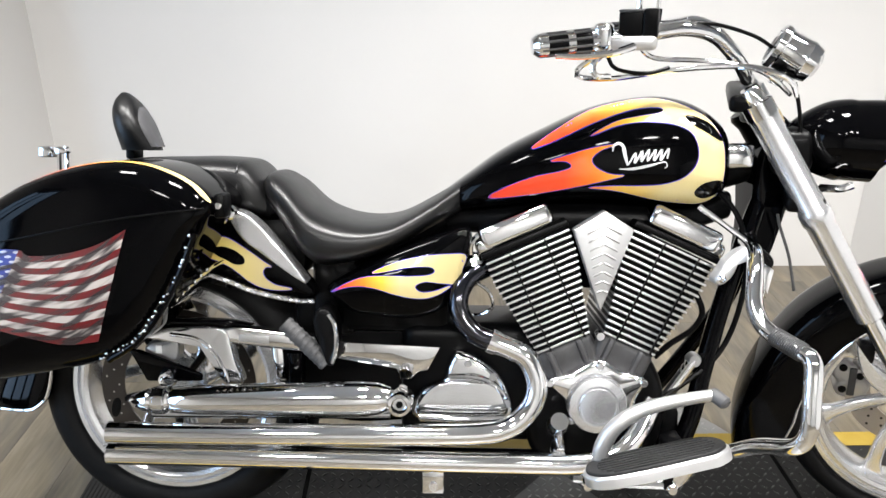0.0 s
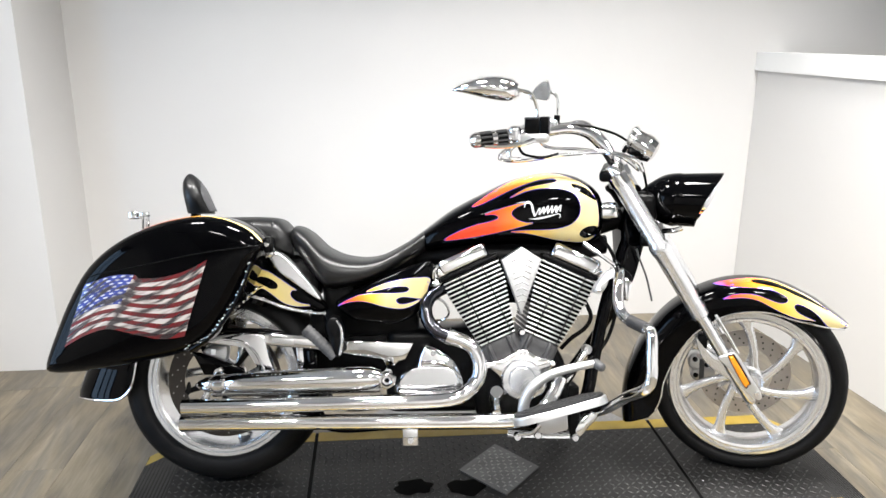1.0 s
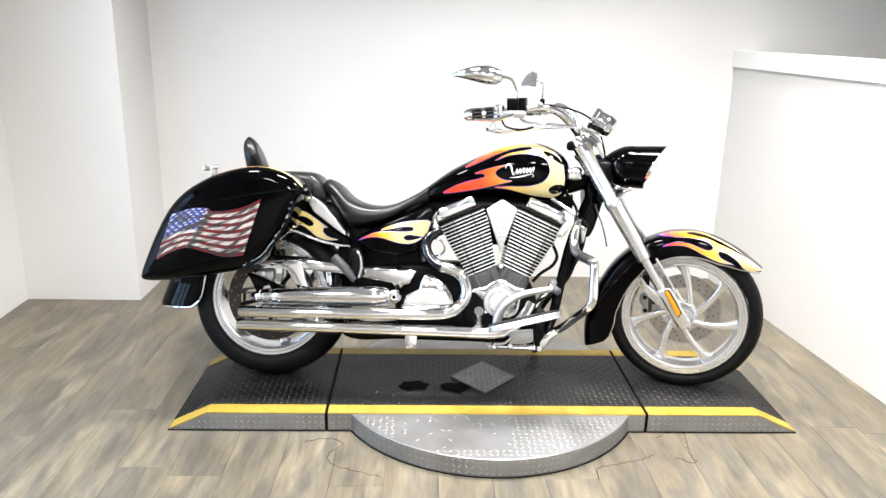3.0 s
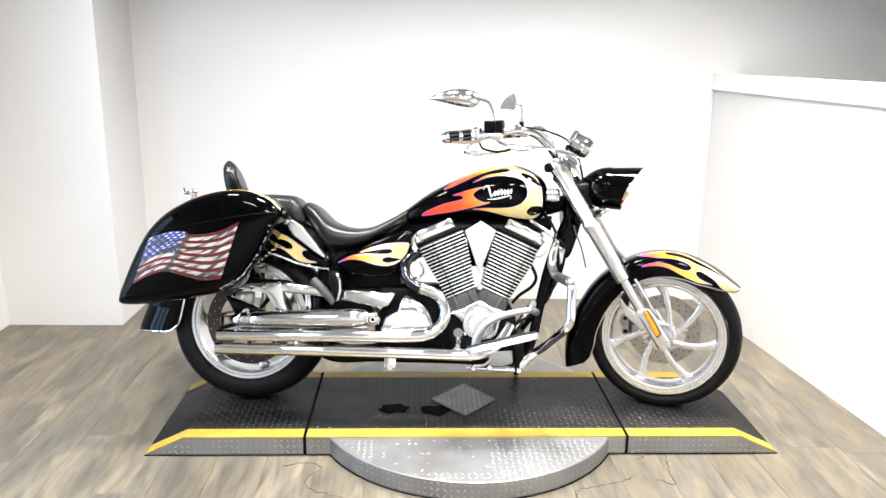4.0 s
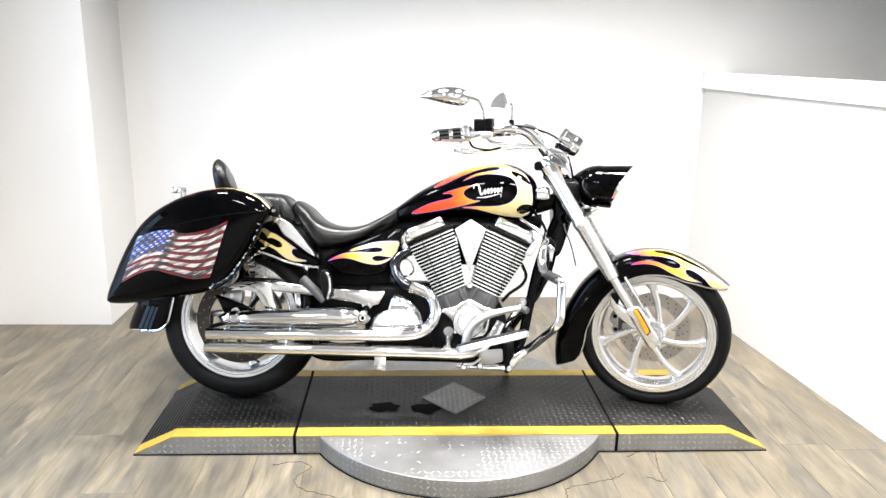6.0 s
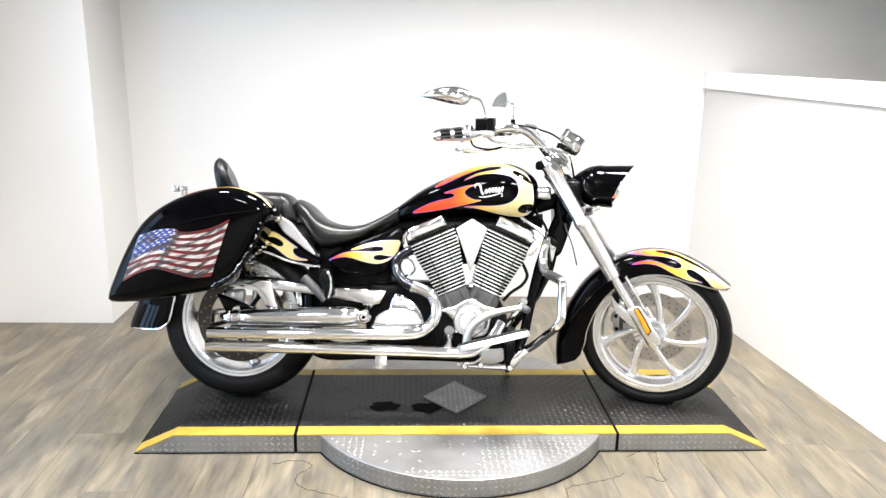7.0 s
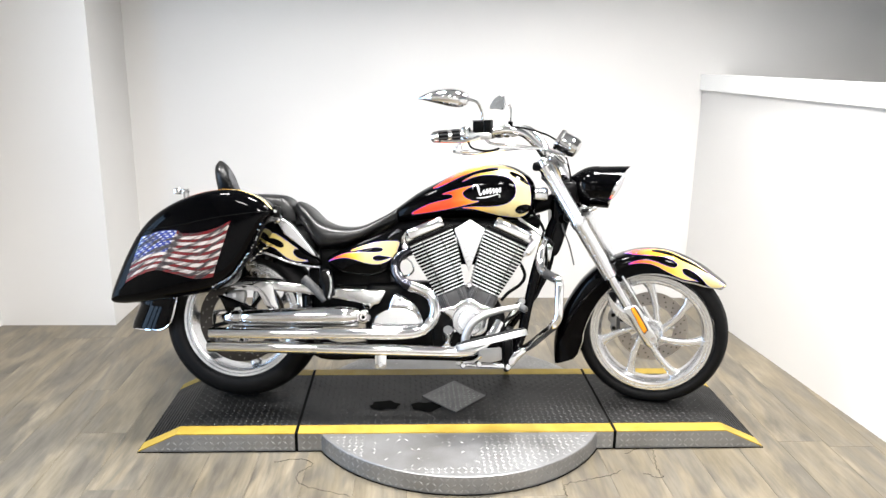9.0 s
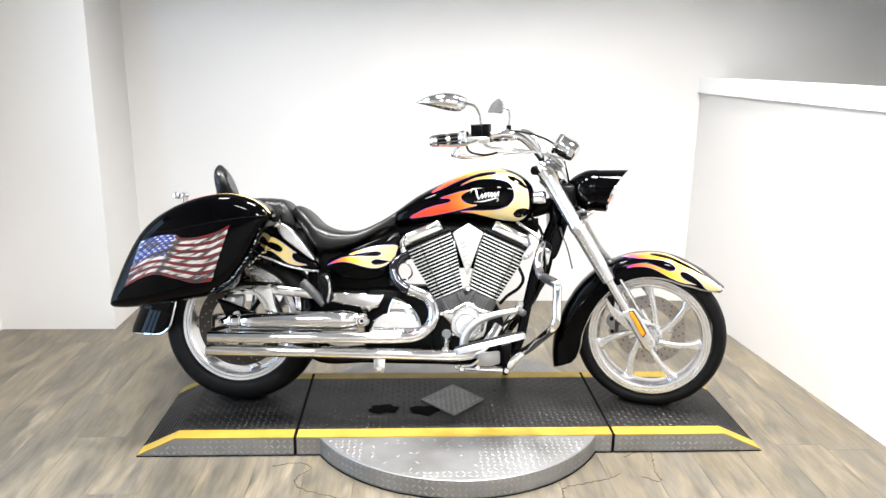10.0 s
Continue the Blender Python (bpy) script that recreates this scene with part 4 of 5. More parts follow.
part("pillion_seam", tube([(0.165, -0.1225, 0.71), (0.17, -0.121, 0.77), (0.168, -0.09, 0.8085), (0.168, 0.09, 0.8085), (0.17, 0.121, 0.77)], 0.0028, 8), LEATHER, pill)


def pad_rows(front, wide, lift):
    """Rings up an egg-shaped pad that leans back; front 0 gives the whole body, 1 its forward face."""
    rows = []
    for h in np.linspace(0, 1, 22):
        k = math.sin(min(1.0, 0.42 + h * 0.75) * math.pi / 2) * (1 - max(0, h - 0.3) ** 2.2 * 1.9)
        w, th = max(0.004, 0.068 * k * wide), max(0.003, (0.040 - 0.014 * h) * (1 - h ** 8 * 0.8))
        x = -0.072 - 0.034 * h
        ring = []
        for q in np.linspace(0, 2 * np.pi, 28, endpoint=False):
            cq, sq = math.cos(q), math.sin(q)
            dx = math.copysign(abs(cq) ** 0.75, cq) * th
            ring.append((x + (max(dx, 0) + lift if front else dx), math.copysign(abs(sq) ** 0.75, sq) * w, 0.832 + 0.124 * (h if not front else 0.06 + 0.84 * h)))
        rows.append(ring)
    return rows


pad = part("backrest", skin(pad_rows(0, 1.0, 0)), LEATHER, bike, "egg-shaped black leather passenger backrest")
part("backrest_face", skin(pad_rows(1, 0.82, 0.006)), SUEDE, pad, "grey leather front face")
part("backrest_post", block(-0.0905, 0, 0.8383, 0.02, 0.05, 0.05, 0.004), SATIN, bike)

# side panels
sc = part("side_cover", pillow([(0.3601, 0.5633), (0.4361, 0.6083), (0.4995, 0.638), (0.5788, 0.668), (0.6465, 0.6868), (0.6476, 0.6399), (0.6188, 0.5621), (0.5989, 0.5253), (0.5631, 0.5054), (0.5154, 0.4976), (0.452, 0.5038), (0.4025, 0.5149)], -0.08, -0.165, 0.02, 0.012), BLACK, bike, "black side cover with a flame")
flame([(0.3690, 0.5547), (0.4045, 0.5745), (0.4401, 0.5864), (0.4836, 0.5895), (0.5312, 0.5902), (0.5670, 0.5933), (0.5789, 0.6021), (0.5670, 0.6101), (0.5312, 0.6085), (0.4916, 0.6006), (0.4520, 0.5943), (0.4836, 0.6102), (0.5233, 0.6236), (0.5630, 0.6316), (0.6027, 0.6355), (0.6386, 0.6339), (0.6331, 0.6060), (0.6235, 0.5765), (0.5909, 0.5766), (0.5591, 0.5798), (0.5392, 0.5703), (0.5511, 0.5583), (0.5790, 0.5606), (0.6108, 0.5717), (0.5909, 0.5558), (0.5631, 0.5463), (0.5313, 0.5464), (0.4956, 0.5537), (0.4638, 0.5633), (0.4322, 0.5681), (0.4006, 0.5650)], -0.165, shell(sc, (-0.02, 0.997, -0.07)), FLAME_SIDE, sc, "cream to red flame", n=220)
rs = part("rear_side_panel", pillow([(0.0764, 0.6072), (0.0873, 0.669), (0.13, 0.7), (0.1745, 0.7125), (0.2468, 0.6483), (0.3084, 0.5775), (0.3313, 0.5378), (0.2608, 0.5398), (0.1774, 0.553), (0.1141, 0.5785)], -0.08, -0.135, 0.012, 0.006), BLACK, bike, "black rear side panel with a flame")
rsh = shell(rs, (-0.17, 0.983, -0.06))
flame([(0.110, 0.618), (0.112, 0.636), (0.130, 0.658), (0.1553, 0.6568), (0.1949, 0.6327), (0.2227, 0.6127), (0.2426, 0.5990), (0.2307, 0.5990), (0.2243, 0.5886), (0.2306, 0.5750), (0.2505, 0.5621), (0.2839, 0.5540), (0.2505, 0.5509), (0.2187, 0.5565), (0.1949, 0.5686), (0.1751, 0.5847), (0.1553, 0.5991), (0.130, 0.611)], -0.135, rsh, FLAME_REAR, rs, "pale yellow flame")
part("flame_gap", decal([(0.1197, 0.6328), (0.1395, 0.6408), (0.1672, 0.6328), (0.1854, 0.6183), (0.1854, 0.6055), (0.1672, 0.6039), (0.1474, 0.6136), (0.1315, 0.6208)], -0.135, rsh, 0.0020, 50), BLACK, rs)
part("fender_strut", pillow([(0.163, 0.7072), (0.1762, 0.7176), (0.2081, 0.7052), (0.2513, 0.6637), (0.3164, 0.5815), (0.3062, 0.5764), (0.2263, 0.6328), (0.1887, 0.6637)], -0.125, -0.170, 0.008, 0.0), ALU, bike, "bright metal mudguard strut")
rope = spline([(0.0867, -0.147, 0.5923), (0.1502, -0.149, 0.5723), (0.2079, -0.149, 0.5497), (0.2891, -0.149, 0.533), (0.33, -0.147, 0.531)], 160)
for ph in (0.0, math.pi):
    part("strut_trim", tube([(p[0], p[1] + 0.0026 * math.cos(k * 0.55 + ph), p[2] + 0.0026 * math.sin(k * 0.55 + ph)) for k, p in enumerate(rope)], 0.0031, 6, 160, smooth=False), ALU, bike, "rope-pattern chrome trim")
part("bag_mount", tube([(0.116, -0.15, 0.656), (0.1459, -0.165, 0.6896), (0.1813, -0.175, 0.7211)], 0.007, 10), CHROME, bike)
part("mount_knob", turned([(0, 0.012), (0.012, 0.01), (0.015, 0.003), (0.012, -0.006), (0, -0.006)], at(0.1761, -0.19, 0.7164), 20), CHROME, bike)

# rear lamp on its stalk
sig = part("signal_stalk", tube([(-0.233, -0.02, 0.77), (-0.2325, -0.02, 0.838)], 0.0055, 10), CHROME, bike, "chrome stalk")
part("signal_post", tube([(-0.249, -0.02, 0.785), (-0.248, -0.02, 0.838)], 0.0055, 10), CHROME, sig)
part("signal_arm", block(-0.241, -0.02, 0.829, 0.03, 0.02, 0.012, 0.003), CHROME, sig)
lens = part("signal_lamp", block(-0.2725, -0.02, 0.8265, 0.027, 0.034, 0.024, 0.004, segs=3), CHROME, bike, "small chrome marker lamp")
part("lamp_lens", block(-0.2725, -0.0385, 0.8265, 0.02, 0.003, 0.017, 0.001), MIRROR, lens, "clear lens")

# chassis
part("frame_backbone", tube([(1.2626, 0, 0.8173), (1.1146, 0, 0.7755), (0.6951, 0, 0.7132), (0.4359, 0, 0.6103), (0.3148, 0, 0.4884)], 0.03, 14), SATIN, bike, "black steel frame backbone")
part("downtube", tube([(1.2717, -0.03, 0.7599), (1.235, -0.06, 0.68), (1.193, -0.085, 0.572), (1.174, -0.085, 0.4975), (1.150, -0.085, 0.3845), (1.118, -0.095, 0.25), (1.0532, -0.11, 0.1773), (0.8505, -0.12, 0.19), (0.5468, -0.12, 0.192), (0.3133, -0.12, 0.205), (0.2855, -0.12, 0.4172)], 0.0195, 14, 70), BLACK, bike, "black frame downtube")
part("downtube", tube([(1.2717, 0.02, 0.7599), (1.262, 0.025, 0.66), (1.242, 0.03, 0.54), (1.1995, 0.06, 0.4456), (1.1152, 0.07, 0.3224), (1.0413, 0.10, 0.2175), (0.98, 0.11, 0.19), (0.8505, 0.12, 0.2), (0.5468, 0.12, 0.2), (0.3133, 0.12, 0.21), (0.2855, 0.12, 0.4172)], 0.0175, 14, 70), BLACK, bike, "black frame downtube")
part("oil_hose", tube([(1.106, -0.085, 0.575), (1.124, -0.1, 0.5442), (1.136, -0.1, 0.5083), (1.118, -0.1, 0.474), (1.0741, -0.1, 0.4423), (1.045, -0.09, 0.41)], 0.0065, 10), SATIN, bike, "black rubber hose")
part("steering_head", turned([(0, 0.09), (0.038, 0.09), (0.042, 0.08), (0.036, 0.06), (0.036, -0.08), (0.042, -0.1), (0, -0.1)], aim((1.2869, 0, 0.8594), FORK_WAY), 28), SATIN, bike, "black steering head")
part("wire_loom", tube([(1.1465, -0.06, 0.786), (1.2076, -0.09, 0.6975), (1.2202, -0.10, 0.5724), (1.1804, -0.09, 0.4225), (1.0556, -0.12, 0.3276)], 0.006, 8), SATIN, bike, "black wiring loom")
part("ignition_pod", block(1.2287, -0.07, 0.9265, 0.05, 0.05, 0.045, 0.008), SATIN, bike, "black switch pod")
part("coil_cover", block(1.1949, -0.075, 0.8358, 0.06, 0.05, 0.05, 0.01, pose(0, 0, 0)), CHROME, bike, "chrome bracket")
part("tank_strap", tube([(1.1038, -0.14, 0.7355), (1.1864, -0.16, 0.6749), (1.2325, -0.16, 0.6388)], 0.006, 8), CHROME, bike)
part("battery_box", block(0.4791, 0, 0.5288, 0.26, 0.2, 0.15, 0.02), SATIN, bike, "black battery box")
part("gearbox", block(0.6566, 0, 0.3485, 0.3, 0.22, 0.26, 0.03, segs=3), SATIN, bike, "black gearbox housing")
part("inner_fender", block(0.3648, 0, 0.5491, 0.1, 0.2, 0.22, 0.03), SATIN, bike)

part("seat_base", block(0.235, 0, 0.635, 0.15, 0.2, 0.13, 0.03), SATIN, bike, "black seat base")
part("electrics_cover", block(0.42, 0, 0.425, 0.30, 0.16, 0.24, 0.03), SATIN, bike, "black electrics cover")

# engine
part("crankcase", pillow([(0.7999, 0.1884), (0.7692, 0.2962), (0.7895, 0.4155), (0.8617, 0.4557), (0.9751, 0.4557), (1.0363, 0.4055), (1.0655, 0.3061), (1.0331, 0.1884), (0.9214, 0.1641)], 0.14, -0.13, 0.03, 0.0), SATIN, bike, "black engine crankcase")


def cylinder(sgn):
    """One finned cylinder; sgn -1 leans back, 1 forward."""
    base = Matrix.Translation((0.911 + sgn * 0.066, -0.02, 0.448)) @ pose(0, 0, 0, 0, sgn * 24, 0)

    def width(s):
        return 0.116 + 0.064 * min(1, s * 1.3)

    rows = []
    for s in np.linspace(0, 1, 8):
        w = width(s) / 2 - 0.0025
        rows.append([(sgn * -0.008 * s + a * w, -0.004 + b * 0.112, -0.004 + s * 0.226) for a, b in ((-1, -1), (1, -1), (1, 1), (-1, 1))])
    c = part("cylinder", skin(rows), SATIN, bike, "black engine cylinder with bright fin edges", turn=base, smooth=0)
    for i in range(17):
        s = i / 16
        fin = block(sgn * -0.008 * s, -0.004, 0.004 + i * 0.0133, width(s), 0.238 + 0.016 * s, 0.0052, 0.0014)
        fin.normal_update()
        for f in fin.faces:
            f.material_index = 1 if abs(f.normal.z) > 0.9 else 0
        part("fin", fin, (FINS, SATIN), c, turn=base)
    part("head", block(sgn * -0.008, 0, 0.2315, 0.188, 0.256, 0.014, 0.004), SATIN, c, turn=base)
    part("rocker_cover", block(sgn * -0.002, -0.025, 0.262, 0.156, 0.2, 0.048, 0.013, segs=4), CHROME, c, "chrome rocker cover", turn=base)
    part("rocker_end", block(sgn * 0.068, -0.05, 0.250, 0.044, 0.145, 0.03, 0.010, segs=3), CHROME, c, turn=base)
    part("barrel_foot", block(0, -0.005, -0.035, 0.122, 0.235, 0.078, 0.016, segs=3), CAST, c, "dark grey cast cylinder foot", turn=base)
    for q in (-0.035, 0.03):
        part("stud", block(q, -0.124, -0.03, 0.014, 0.016, 0.06, 0.006), CAST, c, turn=base)
    for q in (-0.03, 0.045):
        part("push_rod", block(q, -0.129, 0.11, 0.003, 0.008, 0.22, 0.001), SATIN, c, turn=base)
    return c


cylinder(-1), cylinder(1)
vc = part("vee_cover", slab([(0.914, 0.7264), (0.9735, 0.6890), (0.9125, 0.522), (0.8531, 0.6869)], -0.13, -0.165, 0.004), BRIGHT, bike, "brushed vee-shaped engine cover")
ZV = 0.696
for i in range(8):
    z = ZV - i * 0.0185
    w = 0.036 - i * 0.0033
    for sgn in (-1, 1):
        m = Matrix.Translation((0.9140 + sgn * w / 2, -0.167, z - w * 0.22)) @ pose(0, 0, 0, 0, sgn * 28, 0)
        part("rib", block(0, 0, 0, w, 0.004, 0.004, 0.0015, m=m), BRUSHED, vc)
part("vee_post", tube([(0.9147, 0, 0.5491), (0.9156, 0, 0.6925)], 0.05, 16), SATIN, bike, "black intake")
part("case_bolt", turned([(0, 0.012), (0.008, 0.012), (0.010, 0.008), (0.010, -0.01), (0, -0.01)], at(0.9154, -0.15, 0.4703), 16), CHROME, bike)
cv = part("cam_cover", pillow([(0.8101, 0.3754), (0.8563, 0.3914), (0.9151, 0.4214), (0.9643, 0.3974), (1.0114, 0.3814), (0.9944, 0.3396), (0.9785, 0.2852), (0.9222, 0.2655), (0.8662, 0.2901), (0.8459, 0.3346)], -0.11, -0.165, 0.012, 0.004), CHROME, bike, "polished star-shaped cam cover")
part("round_cap", turned([(0, 0.030), (0.036, 0.030), (0.040, 0.026), (0.042, 0.03), (0.056, 0.028), (0.06, 0.022), (0.06, 0.0), (0, 0)], at(0.9104, -0.163, 0.334), 48), ALU, cv, "polished round cap")
for bx, bz in ((0.8152, 0.3729), (0.915, 0.4109), (1.0051, 0.3769), (0.8611, 0.2945)):
    part("cover_bolt", turned([(0, 0.006), (0.006, 0.006), (0.008, 0.004), (0.008, -0.004), (0, -0.004)], at(bx, -0.168, bz), 14), CHROME, cv)
oil = part("oil_filter", turned([(0, 0.04), (0.018, 0.04), (0.024, 0.03), (0.024, -0.06), (0, -0.06)], aim((0.8356, -0.15, 0.2779), (0.0, -0.85, 0.5)), 24), CHROME, bike, "chrome filler cap")
part("oil_line", turned([(0, 0.03), (0.014, 0.03), (0.017, 0.02), (0.017, -0.03), (0, -0.03)], aim((0.8355, -0.18, 0.2432), (-0.1, -0.8, -0.2)), 20), CHROME, bike)
pc = part("gearbox_cover", pillow([(0.545, 0.286), (0.538, 0.3195), (0.556, 0.352), (0.597, 0.372), (0.608, 0.405), (0.6216, 0.4294), (0.638, 0.4305), (0.6618, 0.4228), (0.7056, 0.3923), (0.7309, 0.3551), (0.7427, 0.3113), (0.7293, 0.283), (0.65, 0.280)], -0.10, -0.163, 0.016, 0.0), CHROME, bike, "chrome gearbox cover")
part("cover_face", pillow([(0.5533, 0.3155), (0.5565, 0.34), (0.58, 0.362), (0.61, 0.3716), (0.68, 0.3713), (0.708, 0.36), (0.722, 0.335), (0.7247, 0.314), (0.64, 0.3125)], -0.163, -0.173, 0.003, 0.0), CHROME, pc, "polished flat cover")
part("cover_ledge", tube([(0.55, -0.17, 0.2965), (0.64, -0.173, 0.2945), (0.725, -0.17, 0.2965)], 0.0095, 12), CHROME, pc, "rounded lower ledge")
part("cover_brow", tube([(0.612, -0.163, 0.382), (0.66, -0.166, 0.383), (0.70, -0.165, 0.37), (0.727, -0.163, 0.34)], 0.0055, 10), CHROME, pc)
for bx, bz in ((0.648, 0.41), (0.7, 0.382), (0.729, 0.325)):
    part("cover_bolt", turned([(0, 0.005), (0.006, 0.005), (0.0075, 0.003), (0.0075, -0.004), (0, -0.004)], at(bx, -0.163, bz), 14), BRUSHED, pc)

# exhaust
up = part("upper_pipe", tube([(-0.0659, -0.235, 0.2769), (0.1873, -0.235, 0.2779), (0.4424, -0.232, 0.2814), (0.6569, -0.225, 0.2836), (0.7334, -0.215, 0.2962), (0.7763, -0.205, 0.3376), (0.7854, -0.2, 0.3833), (0.7668, -0.195, 0.4293), (0.735, -0.192, 0.449), (0.6966, -0.1895, 0.4634)], 0.0215, 22, 120), CHROME, bike, "chrome upper exhaust pipe")
part("heat_tinted_bend", tube([(0.6966, -0.1895, 0.4634), (0.6603, -0.185, 0.4784), (0.632, -0.175, 0.5135), (0.6275, -0.165, 0.5509), (0.649, -0.14, 0.5859), (0.6957, -0.11, 0.6064)], 0.0205, 20, 30), HEAT, up, "blued head pipe")
part("pipe_clamp", turned([(0.019, 0.008), (0.0245, 0.008), (0.0245, -0.008), (0.019, -0.008)], aim((0.6966, -0.1895, 0.4634), (-0.9, 0, 0.38)), 24, closed=True), CHROME, up)
lo = part("lower_pipe", tube([(-0.077, -0.215, 0.2243), (0.2913, -0.215, 0.2234), (0.6982, -0.213, 0.2198), (0.9016, -0.2, 0.2191), (0.9832, -0.17, 0.2498), (1.0351, -0.13, 0.3258)], 0.0225, 22, 110), CHROME, bike, "chrome lower exhaust pipe")
for y, z, x, r in ((-0.235, 0.329, -0.048, 0.0185), (-0.215, 0.272, -0.062, 0.0195)):
    part("pipe_mouth", turned([(0, 0.0012), (r, 0.0012), (r, -0.001), (0, -0.001)], aim((x, y, z), (-1, 0, 0)), 22), GAP, up)
part("pipe_bracket", slab([(0.5581, 0.2044), (0.6018, 0.2044), (0.6025, 0.1479), (0.559, 0.1479)], -0.2, -0.206, 0.002), CHROME, lo, "chrome pipe bracket")
part("bracket_bolt", turned([(0, 0.005), (0.009, 0.005), (0.009, 0), (0, 0)], at(0.5811, -0.206, 0.1635), 14), ALU, lo)
mf = part("axle_cover", turned([(0.0, 0.0), (0.012, 0.012), (0.022, 0.035), (0.024, 0.045), (0.020, 0.05), (0.0265, 0.056), (0.0265, 0.085), (0.0215, 0.09), (0.027, 0.098), (0.0295, 0.14), (0.0325, 0.27), (0.0355, 0.40), (0.036, 0.47), (0.033, 0.51), (0.024, 0.535), (0.0, 0.542)], aim((-0.0399, -0.205, 0.3325), (0.54, 0.0, 0.0155)), 36), CHROME, bike, "bullet-ended chrome swingarm cover")
cap = part("cover_end", turned([(0, 0.016), (0.012, 0.016), (0.016, 0.024), (0.022, 0.022), (0.026, 0.014), (0.026, -0.03), (0, -0.03)], at(0.514, -0.22, 0.3455), 32), CHROME, mf, "round chrome end cap")
part("cap_socket", turned([(0, 0.0172), (0.0075, 0.0172), (0.0075, 0.0155), (0, 0.0155)], at(0.514, -0.22, 0.3455), 6), GAP, mf)
part("nose_band", turned([(0.0255, 0.012), (0.0285, 0.010), (0.0285, -0.010), (0.0255, -0.012)], aim((0.031, -0.205, 0.3346), (0.54, 0, 0.0155)), 28, closed=True), CHROME, mf)
part("lower_ledge", tube([(0.0126, -0.205, 0.3049), (0.2885, -0.205, 0.3098), (0.493, -0.205, 0.3128)], 0.008, 10), CHROME, mf)

# swingarm and its loop round the axle
sw = part("swingarm", slab([(0.14, 0.474), (0.1804, 0.4712), (0.2863, 0.461), (0.335, 0.455), (0.335, 0.417), (0.2857, 0.4224), (0.1794, 0.4326), (0.14, 0.438)], -0.11, -0.142, 0.006), CHROME, bike, "chrome box-section swingarm")
part("arm_recess", slab([(0.172, 0.459), (0.235, 0.4535), (0.235, 0.4365), (0.172, 0.4425)], -0.1425, -0.144, 0.0005), BRUSHED, sw)
part("swingarm_brace", slab([(0.2382, 0.43), (0.2596, 0.428), (0.2665, 0.355), (0.2465, 0.355)], -0.11, -0.132, 0.004), CHROME, sw)
part("swingarm_loop", pillow([(-0.03, 0.450), (-0.01, 0.462), (0.0229, 0.472), (0.09, 0.475), (0.143, 0.468), (0.155, 0.435), (0.163, 0.40), (0.178, 0.352), (0.141, 0.352), (0.128, 0.387), (0.1154, 0.4113), (0.097, 0.432), (0.0751, 0.4444), (0.0281, 0.452), (-0.01, 0.4489)], -0.115, -0.146, 0.007, 0.002), CHROME, bike, "curved chrome swingarm end")
part("loop_rib", tube([(0.03, -0.1485, 0.4565), (0.078, -0.149, 0.450), (0.104, -0.149, 0.4355), (0.1235, -0.149, 0.414), (0.138, -0.149, 0.386), (0.15, -0.148, 0.355)], 0.0038, 8), CHROME, bike)
part("arm_cover", slab([(0.01, 0.4865), (0.15, 0.4845), (0.20, 0.474), (0.02, 0.474)], -0.11, -0.14, 0.003), BLACK, bike, "black strip along the swingarm")
part("belt_guard", slab([(0.376, 0.449), (0.592, 0.442), (0.566, 0.392), (0.546, 0.388), (0.531, 0.372), (0.508, 0.372), (0.50, 0.393), (0.381, 0.412)], -0.15, -0.158, 0.003), CHROME, bike, "polished lower frame plate")
bo = part("shock_boot", tube([(0.272, -0.16, 0.487), (0.36, -0.165, 0.405)], 0.0165, 16, smooth=False), PAD, bike, "ribbed grey rubber shock boot")
for i in range(9):
    s = (i + 0.5) / 9
    part("boot_rib", turned([(0.014, 0.003), (0.0185, 0.0022), (0.0185, -0.0022), (0.014, -0.003)], aim((0.272 + 0.088 * s, -0.16 - 0.005 * s, 0.487 - 0.082 * s), (0.088, -0.005, -0.082)), 18, closed=True), PAD, bo)
hn = part("horn_cover", pillow([(0.335, 0.505), (0.348, 0.522), (0.368, 0.518), (0.38, 0.494), (0.383, 0.45), (0.375, 0.408), (0.362, 0.408), (0.35, 0.44), (0.338, 0.475)], -0.12, -0.185, 0.01, 0.004), SATIN, bike, "black oval horn cover")
part("horn_ring", tube([(0.366, -0.182, 0.512), (0.378, -0.184, 0.49), (0.381, -0.184, 0.45), (0.374, -0.184, 0.412)], 0.0055, 8), CHROME, hn, "chrome rim")

# footboard, pedal and stand
fb = Matrix.Translation((0.869, -0.335, 0.245)) @ pose(0, 0, 0, -6, -14.2, 0)
out = [(0.0, -0.03), (0.03, -0.055), (0.1, -0.06), (0.21, -0.053), (0.243, -0.04), (0.26, -0.012), (0.26, 0.02), (0.24, 0.042), (0.21, 0.05), (0.05, 0.05), (0.0, 0.02)]
flat = pose(0, 0, 0, -90, 0, 0)
part("footboard", pillow([(x, -y) for x, y in out], 0.009, -0.013, 0.007, 0.0), BRIGHT, bike, "satin metal rider footboard", turn=fb @ flat)
brd = part("footboard_pad", pillow([(0.006 + x * 0.955, -y * 0.93) for x, y in out], -0.011, -0.019, 0.004, 0.0), TREADLE, bike, "ribbed black rubber footboard pad", turn=fb @ flat)
for i in range(8):
    part("pad_rib", block(0.13, -0.042 + i * 0.0118, 0.0200, 0.215 - 0.004 * abs(i - 3.5) ** 2, 0.006, 0.003, 0.001), TREADLE, brd, turn=fb)
